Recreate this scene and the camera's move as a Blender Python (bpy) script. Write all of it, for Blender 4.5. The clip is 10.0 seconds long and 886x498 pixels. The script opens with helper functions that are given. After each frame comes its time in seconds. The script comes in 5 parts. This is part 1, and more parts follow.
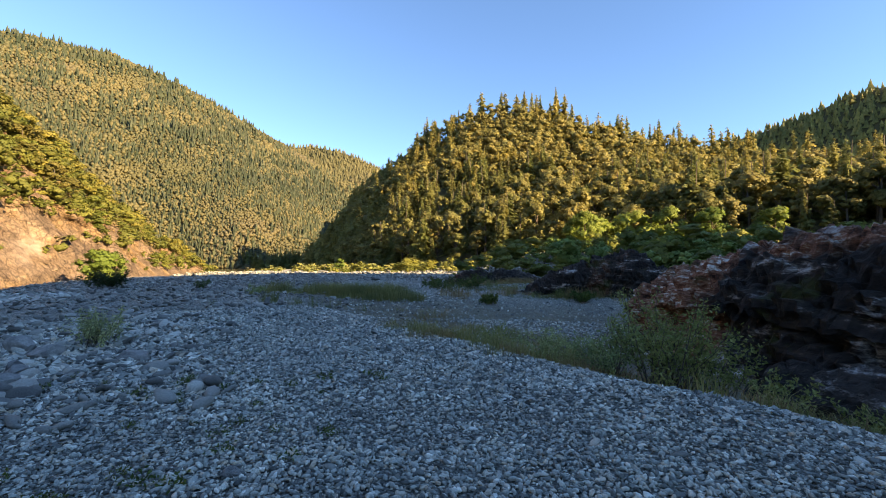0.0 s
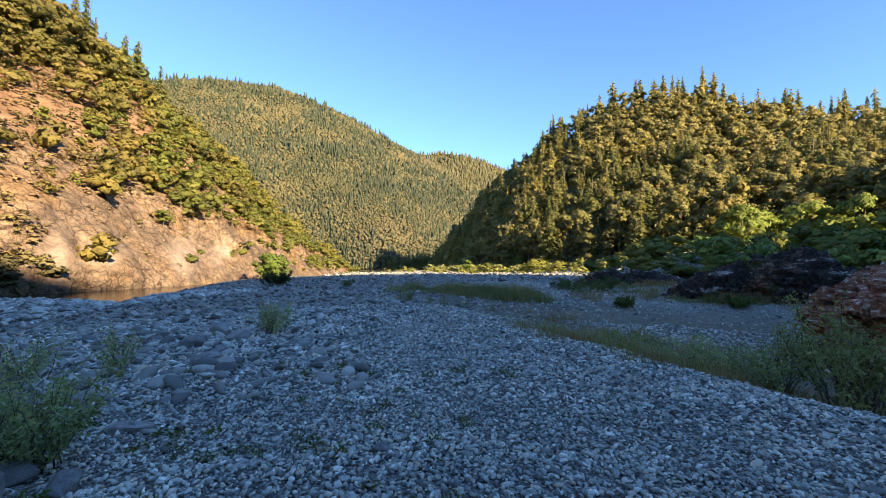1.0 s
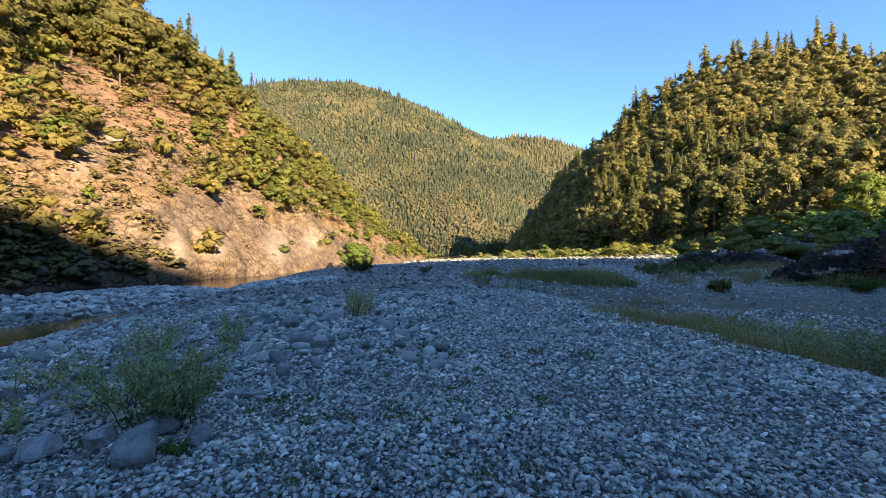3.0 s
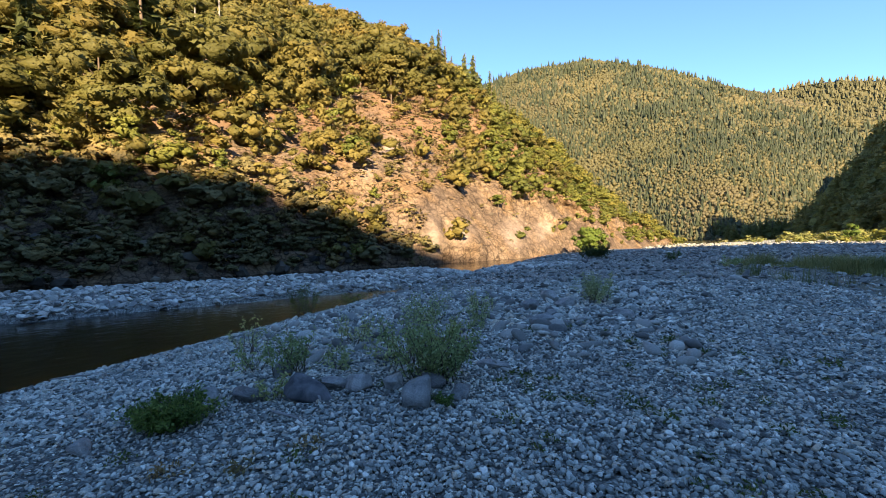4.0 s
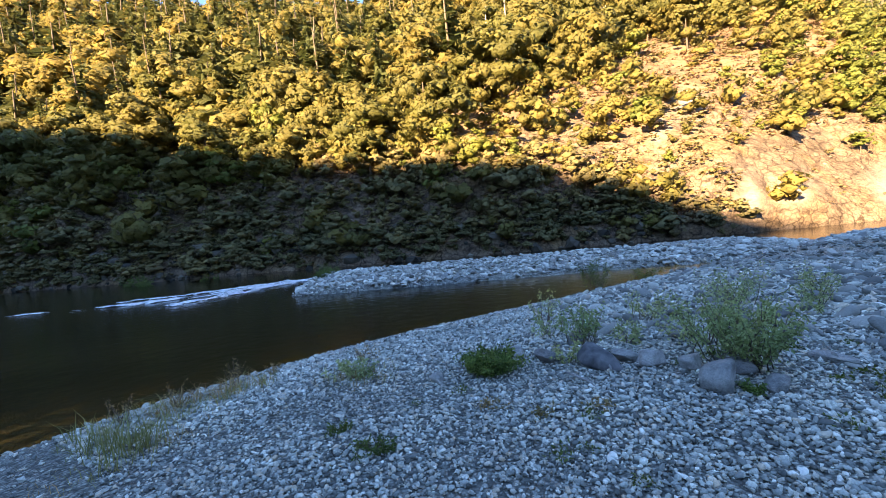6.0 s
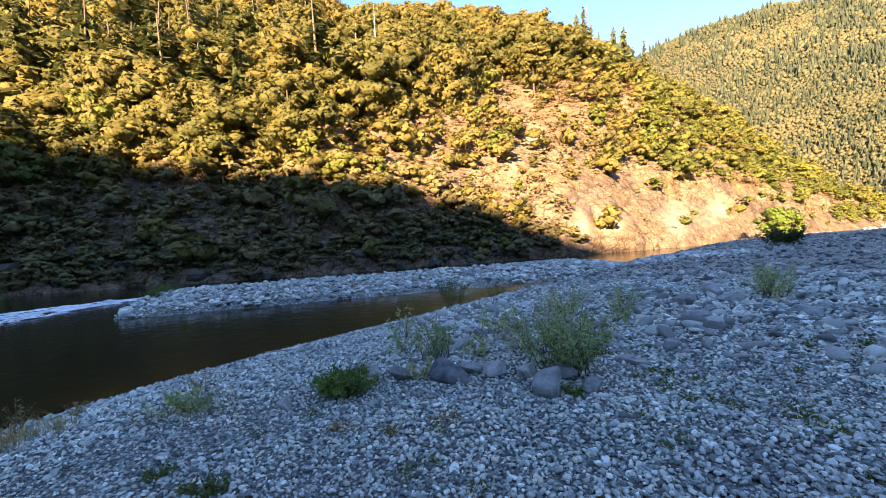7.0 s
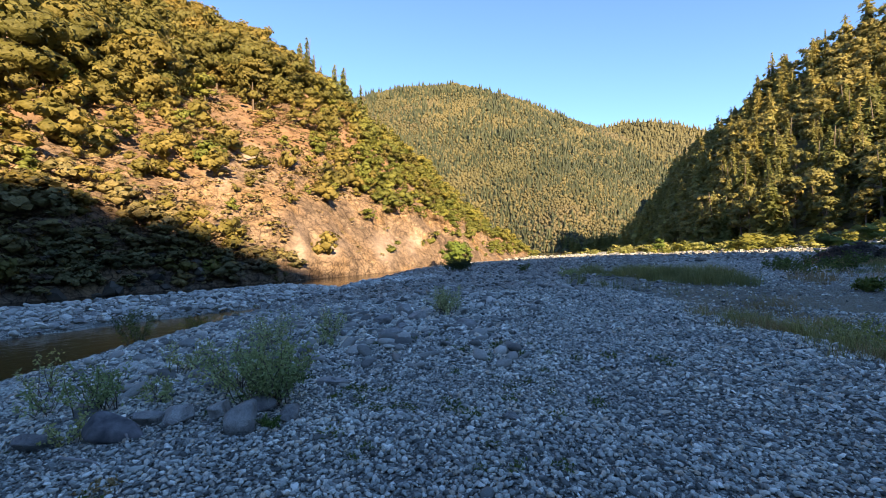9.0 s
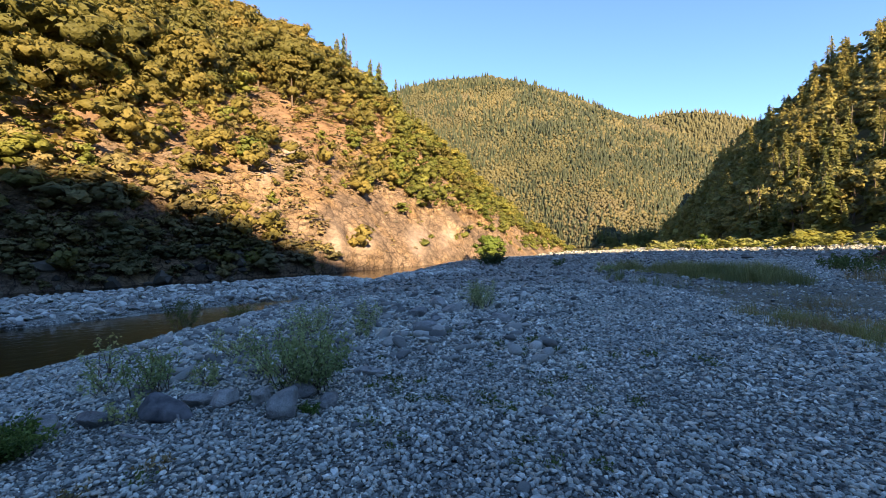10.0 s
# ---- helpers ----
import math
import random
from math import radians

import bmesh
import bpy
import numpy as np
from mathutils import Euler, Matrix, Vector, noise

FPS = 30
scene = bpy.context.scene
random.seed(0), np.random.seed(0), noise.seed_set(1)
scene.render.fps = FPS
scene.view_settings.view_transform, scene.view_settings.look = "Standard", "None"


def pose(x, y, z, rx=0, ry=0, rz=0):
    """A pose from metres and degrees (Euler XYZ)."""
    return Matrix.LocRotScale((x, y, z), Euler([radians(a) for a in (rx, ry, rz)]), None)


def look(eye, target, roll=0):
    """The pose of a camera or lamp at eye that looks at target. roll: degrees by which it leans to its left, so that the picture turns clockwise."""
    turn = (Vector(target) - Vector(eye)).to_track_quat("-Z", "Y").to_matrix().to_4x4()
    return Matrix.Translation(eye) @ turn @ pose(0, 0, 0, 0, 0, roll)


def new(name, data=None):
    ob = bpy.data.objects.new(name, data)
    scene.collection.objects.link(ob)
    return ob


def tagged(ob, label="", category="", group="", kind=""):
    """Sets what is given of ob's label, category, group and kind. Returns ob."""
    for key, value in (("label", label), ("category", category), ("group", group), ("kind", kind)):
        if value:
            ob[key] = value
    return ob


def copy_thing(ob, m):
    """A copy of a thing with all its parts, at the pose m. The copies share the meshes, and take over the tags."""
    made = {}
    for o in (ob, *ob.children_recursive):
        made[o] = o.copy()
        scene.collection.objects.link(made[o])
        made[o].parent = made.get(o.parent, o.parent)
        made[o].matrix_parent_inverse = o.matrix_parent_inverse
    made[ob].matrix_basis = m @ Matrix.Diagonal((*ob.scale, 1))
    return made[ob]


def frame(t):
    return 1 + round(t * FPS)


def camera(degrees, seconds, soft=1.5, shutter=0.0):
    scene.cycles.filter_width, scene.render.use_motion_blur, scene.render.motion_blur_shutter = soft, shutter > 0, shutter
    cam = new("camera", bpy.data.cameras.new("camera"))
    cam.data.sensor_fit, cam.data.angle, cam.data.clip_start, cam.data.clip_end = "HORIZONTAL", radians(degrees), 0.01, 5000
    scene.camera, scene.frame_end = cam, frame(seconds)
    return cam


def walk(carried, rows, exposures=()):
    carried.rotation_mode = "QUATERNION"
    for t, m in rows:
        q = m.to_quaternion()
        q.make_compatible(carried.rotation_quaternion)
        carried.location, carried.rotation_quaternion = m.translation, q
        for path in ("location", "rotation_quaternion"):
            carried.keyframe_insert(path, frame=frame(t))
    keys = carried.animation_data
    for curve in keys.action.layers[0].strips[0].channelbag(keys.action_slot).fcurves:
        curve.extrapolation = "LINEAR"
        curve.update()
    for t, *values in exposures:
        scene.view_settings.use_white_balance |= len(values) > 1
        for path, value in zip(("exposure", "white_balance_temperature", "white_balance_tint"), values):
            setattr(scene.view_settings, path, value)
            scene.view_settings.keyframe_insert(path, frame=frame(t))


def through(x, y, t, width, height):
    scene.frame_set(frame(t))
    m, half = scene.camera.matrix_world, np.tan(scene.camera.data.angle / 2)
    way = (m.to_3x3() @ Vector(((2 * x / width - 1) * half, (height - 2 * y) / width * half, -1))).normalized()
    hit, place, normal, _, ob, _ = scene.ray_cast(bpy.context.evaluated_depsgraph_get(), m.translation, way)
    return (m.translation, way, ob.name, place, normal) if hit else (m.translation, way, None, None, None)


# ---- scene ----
cam = camera(91.1, 10.0, soft=0.9)
PATH = [
    (0, (0.000, 0.000, 1.600), (0.016, 19.986, 2.354), 0.13),
    (0.5, (-0.051, -0.039, 1.601), (-3.649, 19.610, 2.586), 1.08),
    (1, (-0.028, -0.124, 1.580), (-5.695, 19.040, 2.378), 0.12),
    (1.5, (0.038, -0.193, 1.563), (-4.167, 19.350, 2.174), -0.20),
    (2, (0.063, -0.240, 1.563), (-3.900, 19.350, 2.294), -0.13),
    (2.5, (0.043, -0.229, 1.557), (-5.963, 18.847, 1.767), -1.53),
    (2.7, (0.022, -0.226, 1.541), (-7.425, 18.335, 1.753), -1.81),
    (3.8, (0.078, -0.399, 1.547), (-14.215, 13.586, 1.201), -0.12),
    (4, (0.112, -0.415, 1.562), (-16.581, 10.598, 1.308), -1.51),
    (4.5, (0.192, -0.416, 1.564), (-19.048, 4.963, 0.633), -2.90),
    (5, (0.307, -0.440, 1.567), (-19.672, 0.381, 1.127), -6.02),
    (5.2, (0.361, -0.506, 1.554), (-19.559, -2.168, 0.878), -5.90),
    (6.3, (0.484, -0.427, 1.631), (-19.497, -1.018, 0.990), -3.78),
    (6.5, (0.477, -0.392, 1.617), (-19.472, 0.929, 1.088), -3.71),
    (7, (0.491, -0.357, 1.611), (-18.909, 4.495, 1.293), -3.49),
    (7.5, (0.496, -0.282, 1.609), (-16.083, 10.904, 1.625), -2.87),
    (8, (0.625, -0.260, 1.611), (-11.824, 15.392, 1.844), -1.70),
    (8.5, (0.664, -0.238, 1.627), (-10.945, 16.046, 1.868), -1.75),
    (9, (0.636, -0.245, 1.624), (-12.231, 15.065, 1.809), -2.03),
    (9.5, (0.619, -0.262, 1.622), (-12.798, 14.570, 1.654), -2.05),
    (10, (0.606, -0.269, 1.618), (-13.391, 14.016, 1.571), -1.46),
]
EXPOSURES = [(0.0, 2.2, 7050, 10), (1.0, 2.17, 6150, 10), (2.5, 2.15, 6000, 10), (3.8, 2.15, 6250, 10), (4.5, 2.4, 6400, 10), (5.0, 2.75, 6600, 11), (6.5, 3.17, 6900, 15),
             (7.0, 2.9, 6850, 17), (7.5, 2.53, 6650, 21), (8.0, 2.23, 6550, 17), (10.0, 2.18, 6480, 13)]
walk(cam, [(t, look(eye, target, roll)) for t, eye, target, roll in PATH], EXPOSURES)

# ---- light: a low sun behind the ridge on the near bank, and the open sky ----
SUN_EL = radians(22.0)
SUN_H = np.array([0.862, -0.507])            # towards the sun, seen from above
SUN_SIDE = np.array([0.507, 0.862])
world = bpy.data.worlds.new("sky")
scene.world = world
world.use_nodes = True
wn = world.node_tree.nodes
wn.clear()
sky = wn.new("ShaderNodeTexSky")
sky.sky_type = 'NISHITA'
sky.sun_disc = False
sky.sun_elevation = SUN_EL
sky.sun_rotation = math.atan2(SUN_H[0], SUN_H[1])
sky.altitude = 1500
sky.air_density, sky.dust_density, sky.ozone_density = 1.0, 0.15, 4.6
wb = wn.new("ShaderNodeBackground")
wb.inputs["Strength"].default_value = 0.083
wo = wn.new("ShaderNodeOutputWorld")
world.node_tree.links.new(sky.outputs[0], wb.inputs[0])
world.node_tree.links.new(wb.outputs[0], wo.inputs[0])

sun_data = bpy.data.lights.new("sun", 'SUN')
sun_data.energy, sun_data.angle, sun_data.color = 5.0, radians(0.53), (1.0, 0.73, 0.43)
sun = new("sun", sun_data)
sun.matrix_world = look((SUN_H[0] * 300, SUN_H[1] * 300, 300 * math.tan(SUN_EL)), (0, 0, 0))


# ---- noise and mesh tools ----
def smooth(e0, e1, x):
    t = np.clip((np.asarray(x, float) - e0) / (e1 - e0), 0, 1)
    return t * t * (3 - 2 * t)


def _hash(ix, iy, iz, seed):
    h = (ix.astype(np.int64) * 374761393 + iy.astype(np.int64) * 668265263 + iz.astype(np.int64) * 1274126177 + seed * 974711) & 0xFFFFFFFF
    h = ((h ^ (h >> 13)) * 1274126177) & 0xFFFFFFFF
    h = ((h ^ (h >> 16)) * 2246822519) & 0xFFFFFFFF
    return ((h ^ (h >> 15)) & 0xFFFF) / 65535.0


def vnoise(x, y, z=0.0, seed=0):
    """Smooth lattice noise between -1 and 1."""
    x, y, z = np.broadcast_arrays(np.asarray(x, float), np.asarray(y, float), np.asarray(z, float))
    ix, iy, iz = np.floor(x), np.floor(y), np.floor(z)
    fx, fy, fz = x - ix, y - iy, z - iz
    fx, fy, fz = (v * v * (3 - 2 * v) for v in (fx, fy, fz))
    out = 0
    for dx in (0, 1):
        for dy in (0, 1):
            for dz in (0, 1):
                w = (fx if dx else 1 - fx) * (fy if dy else 1 - fy) * (fz if dz else 1 - fz)
                out = out + w * _hash(ix + dx, iy + dy, iz + dz, seed)
    return out * 2 - 1


def fbm(x, y, z=0.0, octaves=4, seed=0, gain=0.5):
    out, amp = 0, 1.0
    for o in range(octaves):
        out = out + amp * vnoise(np.asarray(x) * 2 ** o, np.asarray(y) * 2 ** o, np.asarray(z) * 2 ** o, seed + 17 * o)
        amp *= gain
    return out


def mesh_data(name, verts, faces, mats, shade_smooth=True, slots=None):
    """A mesh from an array of points and an array of triangles or quads."""
    me = bpy.data.meshes.new(name)
    verts, faces = np.asarray(verts, np.float32), np.asarray(faces, np.int32)
    n, k = faces.shape
    me.vertices.add(len(verts))
    me.vertices.foreach_set("co", verts.ravel())
    me.loops.add(n * k)
    me.loops.foreach_set("vertex_index", faces.ravel())
    me.polygons.add(n)
    me.polygons.foreach_set("loop_start", np.arange(0, n * k, k, dtype=np.int32))
    me.polygons.foreach_set("use_smooth", np.full(n, shade_smooth))
    for m in (mats if isinstance(mats, (list, tuple)) else [mats]):
        me.materials.append(m)
    if slots is not None:
        me.polygons.foreach_set("material_index", np.asarray(slots, np.int32))
    me.update(calc_edges=True)
    return me


def soften(me, soft, share=0.7):
    """Blend a foliage mesh's own normals with those of the mass that it makes up."""
    own = np.empty(len(me.vertices) * 3, np.float32)
    me.vertices.foreach_get("normal", own)
    own = own.reshape(-1, 3)
    own = own * np.where((own * soft).sum(1) < 0, -1, 1)[:, None]
    n = own * (1 - share) + soft * share
    me.normals_split_custom_set_from_vertices(n / (np.linalg.norm(n, axis=1, keepdims=True) + 1e-6))
    return me


def part(name, me, parent, label="", m=None):
    ob = new(name, me)
    ob.parent = parent
    if m is not None:
        ob.matrix_basis = m
    if label:
        tagged(ob, label)
    return ob


def grid_faces(nu, nv, closed=False):
    """Quads of a grid of nu rows by nv columns."""
    cols = nv if closed else nv - 1
    i, j = np.meshgrid(np.arange(nu - 1), np.arange(cols), indexing="ij")
    a, b = i * nv + j, i * nv + (j + 1) % nv
    return np.stack([a, b, b + nv, a + nv], -1).reshape(-1, 4)


def rot_z(a):
    c, s, o, l = np.cos(a), np.sin(a), np.zeros_like(a), np.ones_like(a)
    return np.stack([np.stack([c, -s, o], -1), np.stack([s, c, o], -1), np.stack([o, o, l], -1)], -2)


def scatter(base_v, base_f, pos, scale, mats3):
    """Joined copies of a shape: places, sizes (n, 3) and turns (n, 3, 3)."""
    v = np.einsum("nij,nkj->nki", mats3, base_v[None] * scale[:, None, :]) + pos[:, None, :]
    f = base_f[None] + (np.arange(len(pos)) * len(base_v))[:, None, None]
    return v.reshape(-1, 3), f.reshape(-1, base_f.shape[1])


# ---- materials ----
def material(name, rough=0.8, spec=0.3):
    m = bpy.data.materials.new(name)
    m.use_nodes = True
    b = m.node_tree.nodes["Principled BSDF"]
    b.inputs["Roughness"].default_value = rough
    b.inputs["Specular IOR Level"].default_value = spec
    return m, m.node_tree.nodes, m.node_tree.links, b


def ramp(nodes, stops):
    r = nodes.new("ShaderNodeValToRGB")
    el = r.color_ramp.elements
    while len(el) < len(stops):
        el.new(0.5)
    for e, (p, c) in zip(el, stops):
        e.position, e.color = p, (*c, 1)
    return r


def noise_node(nodes, links, scale, detail=4, rough=0.55, coord="Object", stretch=None):
    tc = nodes.new("ShaderNodeTexCoord")
    n = nodes.new("ShaderNodeTexNoise")
    n.inputs["Scale"].default_value, n.inputs["Detail"].default_value, n.inputs["Roughness"].default_value = scale, detail, rough
    if stretch:
        mp = nodes.new("ShaderNodeMapping")
        mp.inputs["Scale"].default_value = stretch[:3]
        if len(stretch) > 3:
            mp.inputs["Rotation"].default_value = stretch[3:]
        links.new(tc.outputs[coord], mp.inputs[0])
        links.new(mp.outputs[0], n.inputs["Vector"])
    else:
        links.new(tc.outputs[coord], n.inputs["Vector"])
    return n


def mix(nodes, links, fac, a, b, kind='MIX'):
    m = nodes.new("ShaderNodeMix")
    m.data_type, m.blend_type = 'RGBA', kind
    for sock, v in ((m.inputs[0], fac), (m.inputs[6], a), (m.inputs[7], b)):
        if hasattr(v, "default_value") or hasattr(v, "is_output"):
            links.new(v, sock)
        elif isinstance(v, (int, float)):
            sock.default_value = v
        else:
            sock.default_value = (*v, 1)
    return m.outputs[2]


def bump(nodes, links, b, height, strength=0.5, dist=0.02):
    n = nodes.new("ShaderNodeBump")
    n.inputs["Strength"].default_value, n.inputs["Distance"].default_value = strength, dist
    links.new(height, n.inputs["Height"])
    links.new(n.outputs[0], b.inputs["Normal"])
    return n


def stone_material(name, joined, stops):
    m, n, l, b = material(name, 0.75, 0.3)
    if joined:
        rnd = n.new("ShaderNodeNewGeometry").outputs["Random Per Island"]
    else:
        rnd = n.new("ShaderNodeObjectInfo").outputs["Random"]
    r = ramp(n, stops)
    l.new(rnd, r.inputs[0])
    g = noise_node(n, l, 60, 5, 0.7)
    gr = ramp(n, [(0.3, (0.655, 0.68, 0.665)), (0.7, (1.225, 1.25, 1.195))])
    l.new(g.outputs[0], gr.inputs[0])
    col = mix(n, l, 1.0, r.outputs[0], gr.outputs[0], 'MULTIPLY')
    big = noise_node(n, l, 0.7, 3)
    bg = ramp(n, [(0.3, (0.76, 0.76, 0.74)), (0.7, (1.16, 1.12, 1.04))])
    l.new(big.outputs[0], bg.inputs[0])
    l.new(mix(n, l, 1.0, col, bg.outputs[0], 'MULTIPLY'), b.inputs["Base Color"])
    bump(n, l, b, g.outputs[0], 0.35, 0.006)
    return m


GRAVEL = [(0.0, (0.09, 0.095, 0.095)), (0.25, (0.28, 0.295, 0.29)), (0.5, (0.53, 0.55, 0.53)), (0.64, (0.4, 0.39, 0.37)), (0.8, (0.68, 0.69, 0.66)),
          (0.89, (0.56, 0.47, 0.38)), (0.95, (0.8, 0.79, 0.76)), (1.0, (0.92, 0.91, 0.88))]
PALE = [(0.0, (0.22, 0.22, 0.22)), (0.4, (0.42, 0.42, 0.41)), (0.8, (0.58, 0.58, 0.56)), (1.0, (0.76, 0.75, 0.72))]
DARK = [(0.0, (0.13, 0.13, 0.13)), (0.5, (0.26, 0.262, 0.255)), (0.85, (0.38, 0.375, 0.36)), (1.0, (0.62, 0.61, 0.58))]
mat_stone = stone_material("river_stone", False, GRAVEL)
mat_gravel = stone_material("river_gravel", True, GRAVEL)
mat_pale = stone_material("pale_cobble", True, PALE)
mat_dark = stone_material("grey_cobble", True, DARK)


def boulder_material(stops):
    m, n, l, b = material("boulder", 0.7, 0.3)
    r = ramp(n, stops)
    l.new(n.new("ShaderNodeObjectInfo").outputs["Random"], r.inputs[0])
    blot = noise_node(n, l, 3.2, 6, 0.65)
    br = ramp(n, [(0.3, (0.55, 0.55, 0.54)), (0.5, (0.95, 0.95, 0.94)), (0.72, (1.4, 1.38, 1.32))])
    l.new(blot.outputs[0], br.inputs[0])
    fine = noise_node(n, l, 30, 6, 0.7)
    fr = ramp(n, [(0.3, (0.75, 0.75, 0.74)), (0.7, (1.2, 1.2, 1.17))])
    l.new(fine.outputs[0], fr.inputs[0])
    col = mix(n, l, 1.0, mix(n, l, 1.0, r.outputs[0], br.outputs[0], 'MULTIPLY'), fr.outputs[0], 'MULTIPLY')
    l.new(col, b.inputs["Base Color"])
    bump(n, l, b, blot.outputs[0], 0.7, 0.08)
    return m


def ground_material():
    m, n, l, b = material("gravel_bed", 0.85, 0.25)
    tc = n.new("ShaderNodeTexCoord")
    vo = n.new("ShaderNodeTexVoronoi")
    vo.inputs["Scale"].default_value = 26
    l.new(tc.outputs["Object"], vo.inputs["Vector"])
    cr = ramp(n, [(0.0, (0.10, 0.11, 0.105)), (0.35, (0.35, 0.375, 0.355)), (0.7, (0.6, 0.635, 0.6)), (0.93, (0.74, 0.75, 0.71)), (1.0, (0.85, 0.84, 0.8))])
    sep = n.new("ShaderNodeSeparateColor")
    l.new(vo.outputs["Color"], sep.inputs[0])
    l.new(sep.outputs[0], cr.inputs[0])
    # cell rims darkened to paint the shade between pebbles
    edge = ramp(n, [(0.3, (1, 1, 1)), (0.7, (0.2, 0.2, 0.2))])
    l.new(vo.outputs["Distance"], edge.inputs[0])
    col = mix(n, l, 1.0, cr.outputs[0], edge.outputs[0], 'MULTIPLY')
    big = noise_node(n, l, 0.25, 4)
    bg = ramp(n, [(0.35, (0.86, 0.86, 0.83)), (0.65, (1.24, 1.19, 1.08))])
    l.new(big.outputs[0], bg.inputs[0])
    col = mix(n, l, 1.0, col, bg.outputs[0], 'MULTIPLY')
    # fine bed of the near bar, its colour darkened for shade between stones
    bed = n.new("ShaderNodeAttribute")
    bed.attribute_name = "gap_shade"
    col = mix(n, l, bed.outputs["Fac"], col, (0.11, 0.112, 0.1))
    # earth and dry grass away from the bar
    at = n.new("ShaderNodeAttribute")
    at.attribute_name = "earth"
    en = noise_node(n, l, 1.2, 5)
    er = ramp(n, [(0.3, (0.09, 0.075, 0.05)), (0.6, (0.2, 0.17, 0.1)), (0.75, (0.12, 0.13, 0.05))])
    l.new(en.outputs[0], er.inputs[0])
    l.new(mix(n, l, at.outputs["Fac"], col, er.outputs[0]), b.inputs["Base Color"])
    inv = n.new("ShaderNodeMath")
    inv.operation = 'SUBTRACT'
    inv.inputs[0].default_value = 1
    l.new(vo.outputs["Distance"], inv.inputs[1])
    bump(n, l, b, inv.outputs[0], 1.0, 0.05)
    return m


mat_ground = ground_material()


def hill_material(name, forest):
    m, n, l, b = material(name, 0.95, 0.1)
    a = noise_node(n, l, 0.11, 6, 0.62)
    soil = ramp(n, [(0.30, (0.123, 0.076, 0.044)), (0.45, (0.177, 0.112, 0.066)), (0.6, (0.232, 0.150, 0.091)), (0.75, (0.190, 0.138, 0.071))])
    l.new(a.outputs[0], soil.inputs[0])
    f = noise_node(n, l, 1.3, 8, 0.7, stretch=(1, 1, 1.8))
    fr = ramp(n, [(0.25, (0.5, 0.48, 0.46)), (0.5, (0.95, 0.95, 0.95)), (0.75, (1.35, 1.33, 1.3))])
    l.new(f.outputs[0], fr.inputs[0])
    col = mix(n, l, 1.0, soil.outputs[0], fr.outputs[0], 'MULTIPLY')
    if forest:
        col = mix(n, l, 0.85, col, forest)
    else:
        rk = noise_node(n, l, 0.5, 8, 0.72, stretch=(1.0, 1.0, 2.2, 0.5, 0.3, 0))
        rr = ramp(n, [(0.3, (0.067, 0.051, 0.039)), (0.42, (0.154, 0.115, 0.083)), (0.58, (0.225, 0.171, 0.120)), (0.76, (0.316, 0.263, 0.201))])
        l.new(rk.outputs[0], rr.inputs[0])
        vo = n.new("ShaderNodeTexVoronoi")
        vo.feature = 'DISTANCE_TO_EDGE'
        vo.inputs["Scale"].default_value = 0.75
        tc = n.new("ShaderNodeTexCoord")
        wn2 = noise_node(n, l, 0.8, 4)
        sc = n.new("ShaderNodeVectorMath")
        sc.operation = 'SCALE'
        sc.inputs["Scale"].default_value = 1.6
        l.new(wn2.outputs["Color"], sc.inputs[0])
        ad = n.new("ShaderNodeVectorMath")
        l.new(tc.outputs["Object"], ad.inputs[0])
        l.new(sc.outputs[0], ad.inputs[1])
        l.new(ad.outputs[0], vo.inputs["Vector"])
        crack = ramp(n, [(0.0, (0.3, 0.28, 0.27)), (0.06, (0.9, 0.9, 0.9)), (0.3, (1.08, 1.06, 1.03))])
        l.new(vo.outputs["Distance"], crack.inputs[0])
        at = n.new("ShaderNodeAttribute")
        at.attribute_name = "rock"
        chinks = n.new("ShaderNodeTexVoronoi")
        chinks.feature = 'DISTANCE_TO_EDGE'
        chinks.inputs["Scale"].default_value = 2.3
        l.new(ad.outputs[0], chinks.inputs["Vector"])
        chink = ramp(n, [(0.0, (0.5, 0.48, 0.47)), (0.09, (0.95, 0.95, 0.95)), (0.3, (1.1, 1.08, 1.04))])
        l.new(chinks.outputs["Distance"], chink.inputs[0])
        stain = noise_node(n, l, 0.16, 4, 0.6)
        st = ramp(n, [(0.38, (0.72, 0.73, 0.75)), (0.5, (1.0, 1.0, 1.0)), (0.64, (1.12, 1.02, 0.8))])
        l.new(stain.outputs[0], st.inputs[0])
        rock = mix(n, l, 1.0, mix(n, l, 1.0, rr.outputs[0], crack.outputs[0], 'MULTIPLY'), chink.outputs[0], 'MULTIPLY')
        col = mix(n, l, at.outputs["Fac"], col, mix(n, l, 1.0, rock, st.outputs[0], 'MULTIPLY'))
        pa = n.new("ShaderNodeAttribute")
        pa.attribute_name = "pale"
        chalk = ramp(n, [(0.3, (0.167, 0.125, 0.093)), (0.55, (0.319, 0.258, 0.207))])
        l.new(rk.outputs[0], chalk.inputs[0])
        col = mix(n, l, pa.outputs["Fac"], col, chalk.outputs[0])
    l.new(col, b.inputs["Base Color"])
    bump(n, l, b, f.outputs[0], 0.8, 0.45)
    return m


mat_bank = hill_material("rocky_bank", None)
mat_forest_floor = hill_material("forest_floor", (0.085, 0.08, 0.034))
mat_far_floor = hill_material("far_forest_floor", (0.07, 0.078, 0.04))


